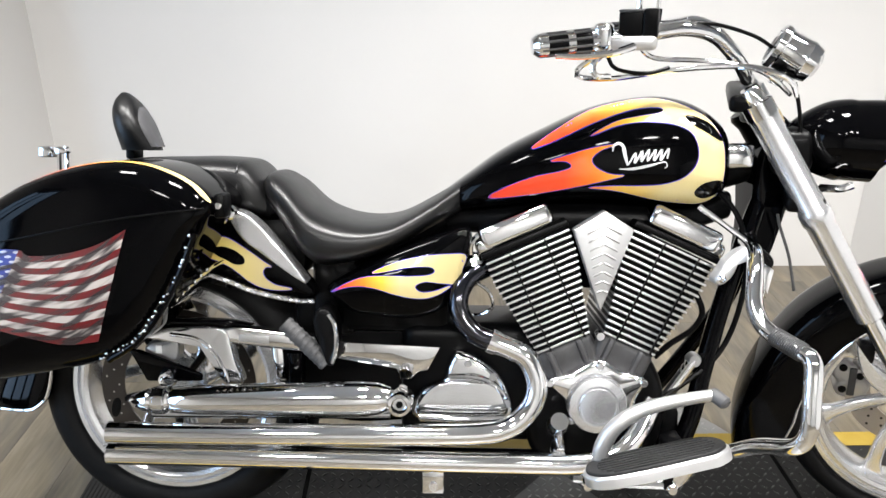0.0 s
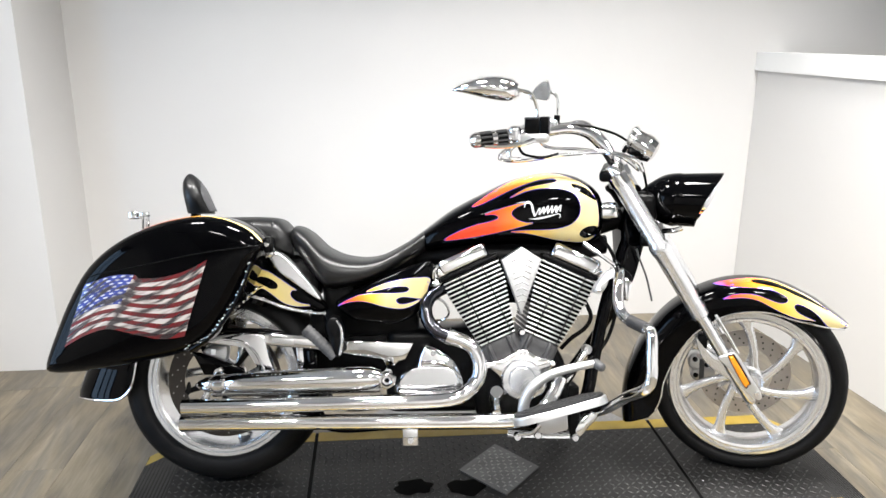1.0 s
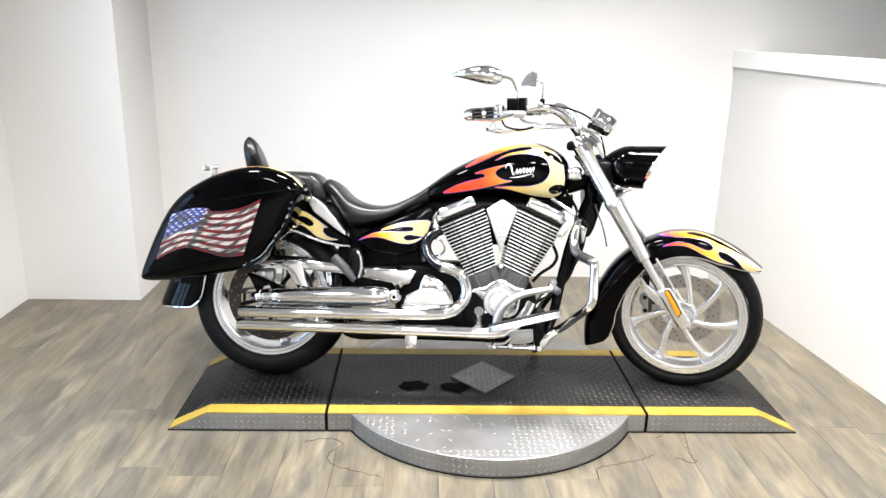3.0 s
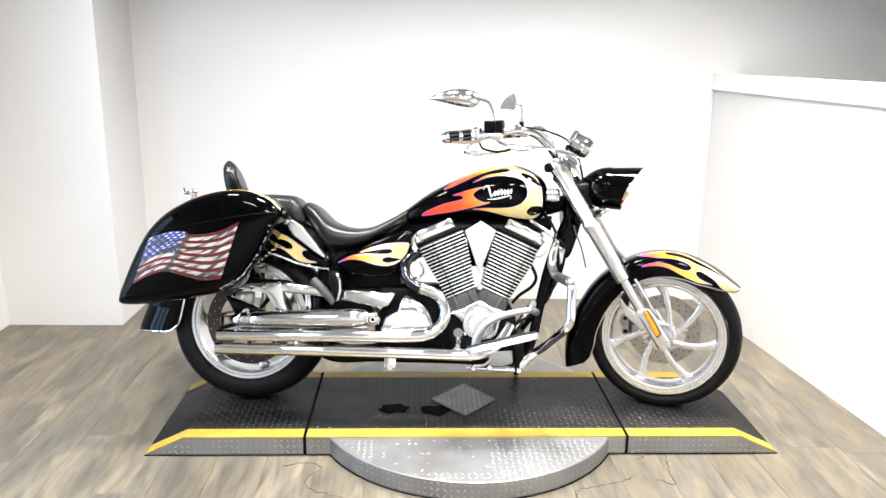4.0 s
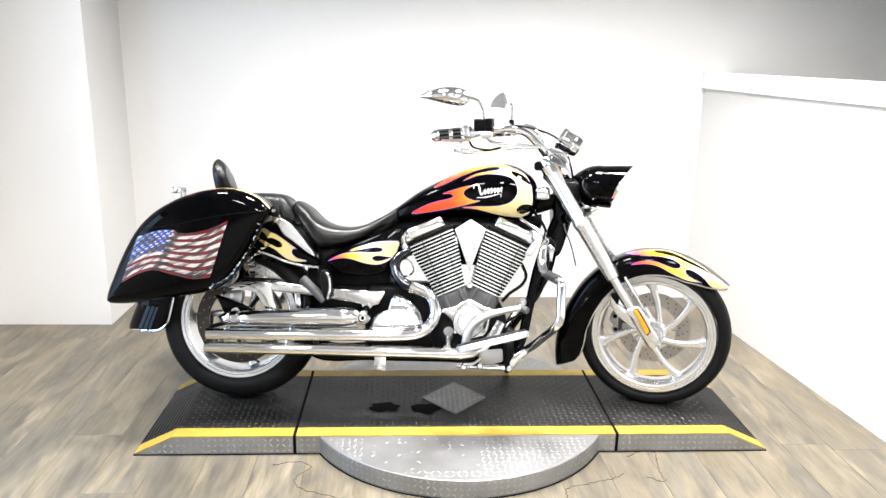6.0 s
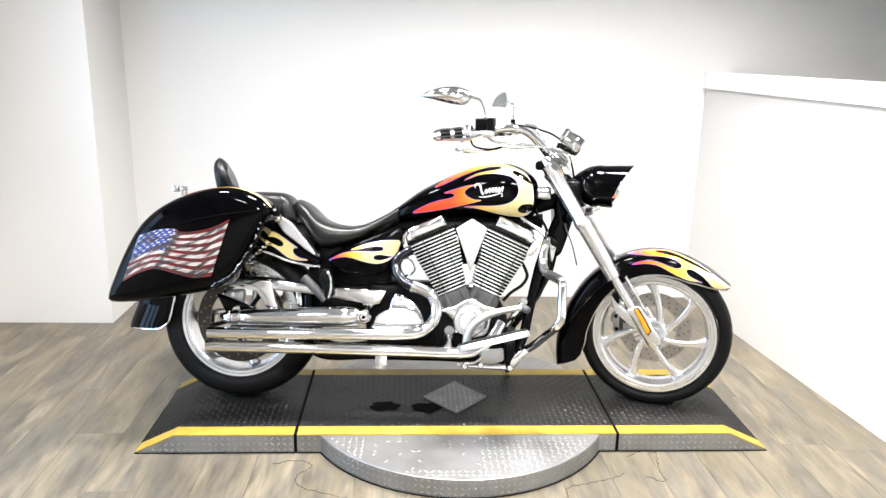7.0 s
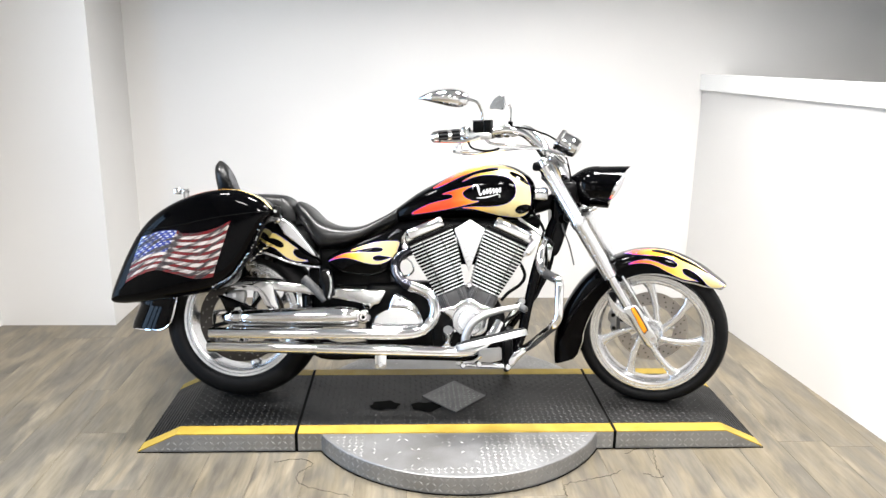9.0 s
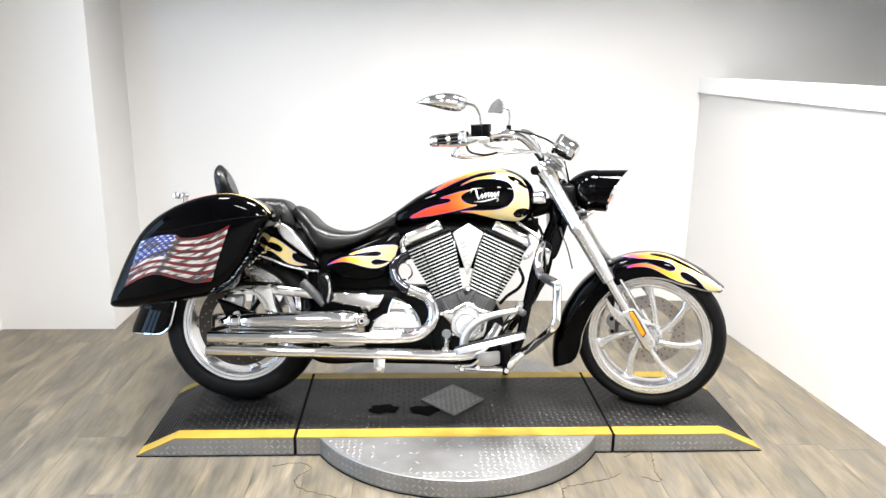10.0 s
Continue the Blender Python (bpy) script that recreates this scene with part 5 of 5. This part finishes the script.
part("footboard_bracket", slab([(0.955, 0.228), (1.040, 0.2367), (1.043, 0.19), (1.0, 0.178), (0.952, 0.18)], -0.19, -0.215, 0.006), BRUSHED, bike, "satin metal footboard bracket")
part("bracket_mount", slab([(1.05, 0.255), (1.085, 0.268), (1.085, 0.20), (1.068, 0.15), (1.052, 0.155)], -0.13, -0.185, 0.006), SATIN, bike, "black bracket mount")
part("bar_foot", pillow([(1.062, 0.175), (1.078, 0.205), (1.125, 0.235), (1.14, 0.222), (1.11, 0.186), (1.082, 0.158)], -0.15, -0.185, 0.01, 0.002), CHROME, bike, "chrome foot of the highway bar")
part("link_rod", tube([(0.895, -0.205, 0.176), (0.935, -0.21, 0.182), (0.962, -0.215, 0.205)], 0.006, 8), CHROME, bike)
part("stand_bar", tube([(0.8708, -0.16, 0.1686), (0.9519, -0.17, 0.1649), (1.0632, -0.17, 0.162)], 0.012, 10), CHROME, bike, "chrome linkage bar")
for x, z in ((0.8962, 0.1642), (0.957, 0.1691), (1.0683, 0.1594), (0.9524, 0.2159)):
    part("link_bolt", turned([(0, 0.01), (0.009, 0.01), (0.012, 0.006), (0.012, -0.01), (0, -0.01)], at(x, -0.185, z), 14), CHROME, bike)
bp = part("brake_pedal", tube([(0.9, -0.285, 0.255), (0.9029, -0.29, 0.2918), (0.9235, -0.295, 0.3313), (0.9633, -0.298, 0.3628), (1.0193, -0.30, 0.3831), (1.1026, -0.30, 0.4001)], 0.0165, 14, 40, r_end=0.0105), BRIGHT, bike, "silver brake pedal arm")
part("pedal_rubber", turned([(0, 0.032), (0.008, 0.031), (0.0125, 0.026), (0.0135, 0.0), (0.011, -0.006), (0, -0.006)], aim((1.102, -0.298, 0.3995), (0.6, -0.7, -0.38)), 20), PAD, bp, "grey rubber pedal tip")
plk = part("pedal_link", tube([(1.124, -0.1, 0.408), (1.07, -0.105, 0.329), (1.005, -0.11, 0.234)], 0.0125, 12), CHROME, bike, "chrome pedal link rod")
part("link_sleeve", tube([(1.085, -0.113, 0.339), (1.02, -0.118, 0.244)], 0.0045, 8), SATIN, plk)
for p in ((1.124, -0.1, 0.408), (1.003, -0.11, 0.231)):
    part("rod_end", turned([(0, 0.012), (0.012, 0.012), (0.015, 0.006), (0.015, -0.012), (0, -0.012)], at(*p), 16), BRUSHED, plk)
part("side_stand", tube([(1.0234, -0.05, 0.2316), (1.0626, 0.12, 0.1738), (1.1007, 0.28, 0.082)], 0.014, 12), SATIN, bike, "black side stand")
part("oil_cooler", block(1.0792, 0, 0.2354, 0.05, 0.18, 0.12, 0.01), SATIN, bike)

# highway bar
hb = part("highway_bar", tube([(1.205, -0.13, 0.668), (1.1964, -0.2, 0.6516), (1.181, -0.25, 0.616), (1.172, -0.28, 0.568), (1.1755, -0.31, 0.538), (1.1887, -0.34, 0.5225), (1.215, -0.385, 0.508), (1.2255, -0.41, 0.494), (1.224, -0.42, 0.43), (1.223, -0.42, 0.378), (1.212, -0.40, 0.344), (1.19, -0.30, 0.302), (1.155, -0.22, 0.254), (1.118, -0.13, 0.215)], 0.0155, 16, 140), CHROME, bike, "chrome highway crash bar")
for k in range(15):
    q = k / 14
    p = Vector((1.1887, -0.34, 0.5225)).lerp(Vector((1.217, -0.388, 0.507)), q)
    part("bar_winding", turned([(0.0145, 0.0016), (0.0172, 0.001), (0.0172, -0.001), (0.0145, -0.0016)], aim(p, (0.0283, -0.048, -0.0155)), 16, closed=True), CAST, hb)
part("bar_strip", tube([(1.196, -0.218, 0.632), (1.186, -0.266, 0.59), (1.181, -0.297, 0.552)], 0.0042, 8), SATIN, hb)
for q in (0.15, 0.55, 0.95):
    p = Vector((1.190, -0.235, 0.622)).lerp(Vector((1.179, -0.302, 0.552)), q)
    part("strip_stud", turned([(0, 0.008), (0.004, 0.007), (0.006, 0.003), (0.006, -0.004), (0, -0.004)], at(*p), 12), CHROME, hb)
cl = part("bar_clamp", pillow([(1.124, 0.5983), (1.1338, 0.6152), (1.1487, 0.6376), (1.1692, 0.6545), (1.1957, 0.6626), (1.2128, 0.6496), (1.1919, 0.6382), (1.1707, 0.6324), (1.1584, 0.6045), (1.141, 0.5875), (1.128, 0.5885)], -0.165, -0.2, 0.009, 0.003), BRIGHT, hb, "satin metal bar clamp")
part("clamp_bolt", turned([(0, 0.005), (0.005, 0.005), (0.008, 0.002), (0.008, -0.004), (0, -0.004)], at(1.1375, -0.2, 0.6), 14), CHROME, cl)
part("bar_end", pillow([(1.2066, 0.6605), (1.2257, 0.6498), (1.2355, 0.6334), (1.2279, 0.6189), (1.2143, 0.6275)], -0.17, -0.205, 0.008, 0.003), SATIN, hb, "black rubber bar end")
part("highway_peg", slab([(1.2059, 0.6361), (1.2293, 0.6223), (1.2173, 0.5649), (1.2094, 0.5703)], -0.195, -0.222, 0.004), CHROME, hb, "folded chrome foot peg")

# ---- steered parts ----
FORK_TOP, FORK_LEAN = Vector((1.242, 0, 0.967)), Vector((-0.519, 0, 0.855))
fk = None
for sgn in (-1, 1):
    y = sgn * 0.118
    u = part("fork_cover", turned([(0.020, 0.0), (0.028, 0.004), (0.028, 0.245), (0.0315, 0.25), (0.0315, 0.274), (0.028, 0.282), (0.0265, 0.507), (0.022, 0.511), (0, 0.511)], aim(FORK_TOP + Vector((0, y, 0)), -FORK_LEAN), 32), ALU, bike, "polished fork cover", turn=STEER)
    part("fork_leg", turned([(0, -0.01), (0.0195, -0.01), (0.0195, 0.17), (0.021, 0.19), (0.020, 0.3), (0.012, 0.315), (0, 0.315)], aim(FORK_TOP + Vector((0, y, 0)) - FORK_LEAN * 0.506, -FORK_LEAN), 28), CHROME, u, "chrome lower fork leg", turn=STEER)
    part("fork_cap", turned([(0, 0.03), (0.016, 0.03), (0.02, 0.024), (0.022, 0.0), (0.031, -0.004), (0.031, -0.035), (0, -0.035)], aim(FORK_TOP + Vector((0, y, 0)), FORK_LEAN), 28), CHROME, u, "chrome fork cap", turn=STEER)
    if sgn < 0:
        fk = u
rb = part("fork_foot", pillow([(1.562, 0.409), (1.5836, 0.4224), (1.6142, 0.4211), (1.662, 0.345), (1.690, 0.2988), (1.678, 0.283), (1.633, 0.322), (1.60, 0.37)], -0.128, -0.142, 0.006, 0.002), BRIGHT, fk, "bright fork foot plate", turn=STEER)
part("reflector_frame", pillow([(1.588, 0.4145), (1.597, 0.4235), (1.607, 0.4215), (1.654, 0.342), (1.651, 0.331), (1.6385, 0.3235)], -0.141, -0.147, 0.003, 0.0), SATIN, rb, "black reflector frame", turn=STEER)
part("reflector", pillow([(1.592, 0.4125), (1.597, 0.419), (1.604, 0.4175), (1.649, 0.342), (1.647, 0.334), (1.637, 0.33)], -0.146, -0.152, 0.004, 0.001), AMBER, rb, "amber fork reflector", turn=STEER)
part("foot_bolt", turned([(0, 0.005), (0.006, 0.005), (0.008, 0.002), (0.008, -0.004), (0, -0.004)], at(1.674, -0.142, 0.304), 14), CHROME, rb, turn=STEER)
part("line_junction", block(1.515, -0.095, 0.447, 0.03, 0.03, 0.045, 0.006, m=pose(0, 0, 0)), SATIN, fk, "black brake line junction", turn=STEER)
part("brake_hose", tube([(1.508, -0.095, 0.425), (1.515, -0.07, 0.395), (1.525, 0.0, 0.372), (1.53, 0.05, 0.352)], 0.0045, 8), SATIN, fk, "black brake hose", turn=STEER)
part("caliper_bracket", pillow([(1.4911, 0.4692), (1.5104, 0.439), (1.5904, 0.389), (1.6187, 0.3392), (1.5977, 0.3293), (1.5185, 0.389)], -0.08, -0.11, 0.008, 0.002), ALU, bike, turn=STEER)
for bz, bl in ((0.962, 0.07), (0.765, 0.075)):
    x = 1.23 + (0.974 - bz) / 0.839 * 0.545
    part("fork_yoke", block(x - 0.01, 0, bz, bl, 0.27, 0.035, 0.012, m=None, segs=3), SATIN, bike, "black fork yoke", turn=STEER)
part("fender_bracket", tube([(1.548, -0.098, 0.535), (1.585, -0.1, 0.475), (1.62, -0.1, 0.415)], 0.006, 8), CHROME, bike, turn=STEER)

# headlamp with a peaked visor
rows = []
for s in np.linspace(0, 1, 26):
    rr = 0.086 * math.sin(min(1, 0.12 + s * 1.5) * math.pi / 2) ** 0.8 if s < 0.6 else 0.084 + 0.006 * (s - 0.6)
    ring = []
    for a in np.linspace(0, 2 * np.pi, 40, endpoint=False):
        z, y = math.sin(a), math.cos(a)
        lip = max(0, s - 0.45) / 0.55
        x = 1.312 + 0.2 * s + lip * (-0.009 + 0.041 * z + 0.019 * z * z) + 0.0
        ring.append((x, y * rr, 0.877 + z * rr * (1.0 if z < 0 else 0.96)))
    rows.append(ring)
for s in np.linspace(1, 0.5, 8):
    ring = []
    for a in np.linspace(0, 2 * np.pi, 40, endpoint=False):
        z, y = math.sin(a), math.cos(a)
        lip = max(0, s - 0.45) / 0.55
        x = 1.312 + 0.2 * s + lip * (-0.009 + 0.041 * z + 0.019 * z * z) - 0.002
        ring.append((x, y * 0.08, 0.877 + z * 0.08))
    rows.append(ring)
hl = part("headlamp", skin(rows), BLACK, bike, "black headlamp shell with a peaked visor", turn=STEER)
part("lamp_glass", turned([(0, 0.014), (0.04, 0.011), (0.072, 0.003), (0.0785, -0.005), (0.0785, -0.01), (0, -0.01)], aim((1.512, 0, 0.872), (0.886, 0, -0.463)), 40), MIRROR, hl, "clear bulging lamp glass", turn=STEER)
part("lamp_bracket", block(1.325, 0, 0.855, 0.09, 0.15, 0.10, 0.03, segs=4), SATIN, bike, "black lamp mount", turn=STEER)
part("neck_cover", pillow([(1.248, 0.70), (1.245, 0.80), (1.262, 0.87), (1.29, 0.92), (1.318, 0.89), (1.333, 0.80), (1.31, 0.70), (1.275, 0.60), (1.245, 0.60)], 0.06, -0.06, 0.02, 0.0), BLACK, bike, "black steering neck cover")
part("under_tank_cover", loft([(0.60, 0.715, 0.665, 0.05, 0), (0.75, 0.735, 0.66, 0.10, 0), (0.92, 0.74, 0.66, 0.11, 0), (1.08, 0.735, 0.67, 0.10, 0), (1.2, 0.76, 0.70, 0.05, 0)], 3.0, 28, 20), SATIN, bike, "black cover between tank and engine")
part("spark_cover", pillow([(0.633, 0.575), (0.630, 0.605), (0.645, 0.628), (0.668, 0.632), (0.682, 0.605), (0.672, 0.572), (0.652, 0.563)], -0.09, -0.14, 0.014, 0.006), CHROME, bike, "chrome plug cover")
part("plug_bracket", tube([(0.650, -0.13, 0.632), (0.652, -0.135, 0.655), (0.672, -0.13, 0.674), (0.694, -0.12, 0.680), (0.688, -0.12, 0.655)], 0.006, 8), CHROME, bike)
part("plug_wire", tube([(0.665, -0.135, 0.572), (0.688, -0.14, 0.555), (0.697, -0.135, 0.525), (0.680, -0.12, 0.505), (0.655, -0.11, 0.500)], 0.0035, 8), CHROME, bike, "braided plug wire")
part("signal_mount", tube([(1.3882, -0.06, 0.786), (1.4201, -0.09, 0.7933), (1.4415, -0.09, 0.8017)], 0.008, 8), CHROME, bike, turn=STEER)

# instrument and handlebar
ax = Vector((-0.875, 0, 0.484))
ins = part("speedometer", turned([(0, 0.044), (0.032, 0.044), (0.039, 0.05), (0.046, 0.046), (0.046, 0.034), (0.0415, 0.03), (0.0415, -0.012), (0.0435, -0.018), (0.0415, -0.024), (0.037, -0.04), (0.022, -0.049), (0, -0.051)], aim((1.316, 0, 1.044), ax), 40), CHROME, bike, "chrome speedometer housing", turn=STEER)
part("dial_face", turned([(0, 0.0455), (0.033, 0.0455), (0.033, 0.0435), (0, 0.0435)], aim((1.316, 0, 1.044), ax), 32), SATIN, ins, "black dial", turn=STEER)
part("speedo_stem", tube([(1.3001, 0, 1.0294), (1.2829, 0, 0.9866)], 0.014, 12), CHROME, bike, turn=STEER)
bar = part("handlebar", tube([(1.225, -0.0, 1.008), (1.2251, -0.05, 1.0036), (1.2027, -0.085, 1.0415), (1.1578, -0.115, 1.088), (1.1048, -0.16, 1.1062), (1.0459, -0.2, 1.102), (0.9709, -0.243, 1.0945), (0.838, -0.304, 1.0835)], 0.0145, 16, 90), CHROME, bike, "pulled-back chrome handlebar", turn=STEER)
bar2 = part("handlebar", tube([(1.225, 0.0, 1.008), (1.2251, 0.05, 1.0036), (1.2027, 0.085, 1.0415), (1.1578, 0.115, 1.088), (1.1148, 0.16, 1.1062), (1.0759, 0.2, 1.100), (1.0209, 0.243, 1.0905), (0.898, 0.304, 1.0755)], 0.0145, 16, 90), CHROME, bike, "pulled-back chrome handlebar", turn=STEER)
for sgn in (-1, 1):
    far = 0.055 if sgn > 0 else 0.0
    a, c = Vector((0.940 + far, sgn * 0.257, 1.0922 - 0.1 * far)), Vector((0.848 + far, sgn * 0.2995, 1.0845 - 0.1 * far))
    g = part("grip", tube([a, c], 0.0205, 18), SATIN, bar if sgn < 0 else bar2, "black and chrome grip", turn=STEER)
    for k in (0.0, 0.45, 0.97):
        p = a.lerp(c, k)
        part("grip_band", turned([(0.018, 0.008), (0.0225, 0.007), (0.0225, -0.007), (0.018, -0.008)], aim(p, c - a), 20, closed=True), CHROME, g, turn=STEER)
    for j in range(9):
        q = 2 * math.pi * j / 9
        off = (c - a).normalized().cross(Vector((0, 0, 1))).normalized() * math.cos(q) * 0.0205 + Vector((0, 0, 1)) * math.sin(q) * 0.0205
        part("grip_rib", tube([a + off, c + off], 0.0028, 6), CAST, g, turn=STEER)
    part("grip_end", turned([(0, 0.018), (0.014, 0.016), (0.0215, 0.007), (0.0215, -0.012), (0, -0.012)], aim(c, c - a), 20), CHROME, g, turn=STEER)
    part("switch_housing", block(0.957 + far, sgn * 0.249, 1.0935, 0.036, 0.05, 0.06, 0.012, segs=3), CHROME, bar if sgn < 0 else bar2, "chrome switch housing", turn=STEER)
    if sgn < 0:
        rv = part("reservoir", block(1.005, -0.225, 1.12, 0.043, 0.05, 0.044, 0.004), SATIN, bar, "black brake fluid reservoir", turn=STEER)
        part("reservoir_end", block(1.0405, -0.225, 1.121, 0.027, 0.046, 0.052, 0.004), SATIN, rv, "black reservoir end", turn=STEER)
        part("reservoir_lid", block(1.005, -0.225, 1.1435, 0.045, 0.052, 0.004, 0.0015), CAST, rv, turn=STEER)
    part("perch", block(1.01 + far, sgn * 0.24, 1.086, 0.088, 0.04, 0.026, 0.009, segs=3), BRIGHT, bar if sgn < 0 else bar2, turn=STEER)
    part("lever", tube([(1.015 + far, sgn * 0.27, 1.082), (0.98 + far, sgn * 0.30, 1.072), (0.93 + far, sgn * 0.328, 1.068), (0.885 + far, sgn * 0.345, 1.07)], 0.007, 8, r_end=0.005), CHROME, bar if sgn < 0 else bar2, "chrome hand lever", turn=STEER)
part("lever_hook", tube([(0.9654, -0.27, 1.074), (0.9439, -0.28, 1.0506), (0.949, -0.28, 1.0301), (0.9757, -0.27, 1.0275)], 0.006, 8), CHROME, bar, turn=STEER)


def mirror(sgn):
    """A flame-shaped mirror: chrome back, glass face towards the rider."""
    st = part("mirror_stem", tube([(1.016, sgn * 0.23, 1.1353), (1.018, sgn * 0.235, 1.1727), (1.003, sgn * 0.25, 1.2117), (0.9667, sgn * 0.262, 1.225)], 0.0055, 10), CHROME, bike, "curved chrome mirror stem", turn=STEER)
    return st


mirror(-1)
bk = part("mirror", loft([(0.784, 1.232, 1.227, 0.004, -0.30), (0.8157, 1.248, 1.219, 0.02, -0.293), (0.8589, 1.261, 1.207, 0.035, -0.285), (0.9075, 1.265, 1.196, 0.042, -0.275), (0.9453, 1.257, 1.194, 0.036, -0.268), (0.969, 1.244, 1.208, 0.018, -0.262)], 2.0, 28, 30), CHROME, bike, "teardrop chrome mirror back", turn=STEER)
part("mirror_knuckle", turned([(0, 0.018), (0.014, 0.014), (0.018, 0), (0.014, -0.014), (0, -0.018)], at(0.9559, -0.27, 1.2159), 20), CHROME, bk, turn=STEER)
ms = part("mirror_stem", tube([(1.024, 0.25, 1.114), (1.027, 0.25, 1.175), (1.019, 0.25, 1.206), (0.995, 0.25, 1.217)], 0.0055, 10), CHROME, bike, "chrome mirror stem", turn=STEER)
part("stem_collar", tube([(1.023, 0.25, 1.10), (1.0255, 0.25, 1.135)], 0.011, 12), SATIN, ms, turn=STEER)
mo = [(0.928, 1.193), (0.948, 1.232), (0.974, 1.251), (0.994, 1.253), (1.001, 1.216), (0.994, 1.187), (0.961, 1.190)]
b2 = part("mirror", pillow(mo, 0.262, 0.242, 0.008, 0.0), CHROME, bike, "teardrop chrome mirror with grey glass", turn=STEER)
part("mirror_glass", pillow([(0.971 + (x - 0.971) * 0.9, 1.217 + (z - 1.217) * 0.9) for x, z in mo], 0.243, 0.2405, 0.001, 0.0), mat("mirror_glass_dusty", (0.35, 0.36, 0.37), 0.2, 0.8, vary=0.1), b2, "grey mirror glass", turn=STEER)

# cables
for k, (pts, r, m) in enumerate((
        ([(0.9547, -0.255, 1.0691), (0.9063, -0.25, 1.0289), (0.9702, -0.22, 1.0179), (1.0983, -0.17, 1.032), (1.2261, -0.13, 1.0336), (1.2999, -0.1, 1.0066), (1.3201, -0.08, 0.9727)], 0.0055, CHROME),
        ([(1.0137, -0.21, 1.0899), (1.0453, -0.19, 1.0555), (1.1411, -0.15, 1.0463), (1.2471, -0.1, 1.0227), (1.3095, -0.07, 0.9744)], 0.005, CHROME),
        ([(1.11, -0.155, 1.118), (1.16, -0.12, 1.112), (1.235, -0.05, 1.085), (1.285, -0.01, 1.05)], 0.004, SATIN),
        ([(0.9653, -0.25, 1.0667), (0.9811, -0.24, 1.0392), (1.0343, -0.22, 1.0287), (1.0771, -0.2, 1.0376)], 0.004, SATIN),
        ([(1.3154, -0.06, 0.9975), (1.3298, -0.06, 0.9442), (1.3388, -0.06, 0.8911)], 0.004, SATIN),
        ([(1.2672, -0.1, 0.9745), (1.2977, -0.1, 0.9266), (1.3059, -0.1, 0.8419)], 0.003, mat("brass_wire_sleeve", (0.45, 0.36, 0.2), 0.5, 0.5, vary=0.3)),
        ([(1.31, -0.1, 0.735), (1.3166, -0.1, 0.7106), (1.3397, -0.1, 0.6507), (1.353, -0.1, 0.60), (1.36, -0.1, 0.5704)], 0.003, PAD))):
    part("cable", tube(pts, r, 8, 40), m, bike, "handlebar cable", turn=STEER)

# flames on the front mudguard, laid before it is steered
inv = STEER.inverted()
me = ff.data
tree = BVHTree.FromPolygons([inv @ v.co for v in me.vertices], [tuple(p.vertices) for p in me.polygons])
fs = (tree, Vector((0.173, 0.951, -0.252)).normalized())
flame([(1.5351, 0.6267), (1.5886, 0.6409), (1.6341, 0.6479), (1.6645, 0.6484), (1.7101, 0.6428), (1.7715, 0.6166), (1.8176, 0.5931), (1.8718, 0.5544), (1.9182, 0.5205), (1.9300, 0.5096), (1.8905, 0.5022), (1.8678, 0.5109), (1.8476, 0.5348), (1.8202, 0.5566), (1.7896, 0.5709), (1.7750, 0.5659), (1.7837, 0.5480), (1.8070, 0.5342), (1.8376, 0.5208), (1.8226, 0.5233), (1.7852, 0.5271), (1.7467, 0.5418), (1.7156, 0.5569), (1.6842, 0.5738), (1.6532, 0.5832), (1.6148, 0.5839), (1.5726, 0.5775), (1.5990, 0.5907), (1.6295, 0.5964), (1.6678, 0.5941), (1.6988, 0.5838), (1.7334, 0.5722), (1.7535, 0.5749), (1.7564, 0.5867), (1.7391, 0.6000), (1.7121, 0.6113), (1.6740, 0.6162), (1.6283, 0.6174), (1.5820, 0.6204)], -0.07, fs, FLAME_FRONT, ff, "orange to cream flame", n=240, turn=STEER)
part("flame_gap", decal([(1.6543, 0.6322), (1.6848, 0.6344), (1.7235, 0.6251), (1.7702, 0.6063), (1.8245, 0.5795), (1.8754, 0.5460), (1.8251, 0.5711), (1.7787, 0.5915), (1.7397, 0.6090), (1.6934, 0.6196), (1.6624, 0.6250)], -0.04, fs, 0.0022, 60), BLACK, ff, turn=STEER)

# ---- floor planks, last ----
PW = 0.18
meshes = []
for k in range(3):
    bm = block(0, 0, -0.0025, PW - 0.0007, 1.22 - 0.0007, 0.005, 0.0004, segs=1)
    me = bpy.data.meshes.new("plank")
    bm.to_mesh(me)
    bm.free()
    me.materials.append(PLANK)
    meshes.append(me)
i = 0
x = LEFT + PW / 2
while x < 3.2:
    shift = random.random() * 1.22
    y = NEAR
    first = True
    while y < BACK:
        long = shift + 0.06 if first else 1.22
        ob = new("plank", meshes[i % 3])
        ob.location = (x, y + long / 2, 0)
        ob.scale = (1, long / 1.22, 1)
        ob.parent = floor
        first = False
        i += 1
        y += long
    x += PW

# fine cracks in the floor covering beside the disc
for pts in [[(-0.677, -0.37), (-0.6, -0.345), (-0.538, -0.379), (-0.584, -0.453), (-0.561, -0.514), (-0.483, -0.552), (-0.385, -0.591)], [(0.341, -0.609), (0.348, -0.536), (0.431, -0.505), (0.532, -0.471), (0.574, -0.44)], [(0.614, -0.332), (0.727, -0.271), (0.704, -0.42), (0.703, -0.5), (0.646, -0.465)]]:
    part("floor_crack", tube([(x + 0.004 * math.sin(k * 2.3), y + 0.004 * math.cos(k * 1.7), 0.0003) for k, (x, y) in enumerate(spline(pts, 36))], 0.0008, 5, smooth=False), GAP, floor, "fine dark crack")
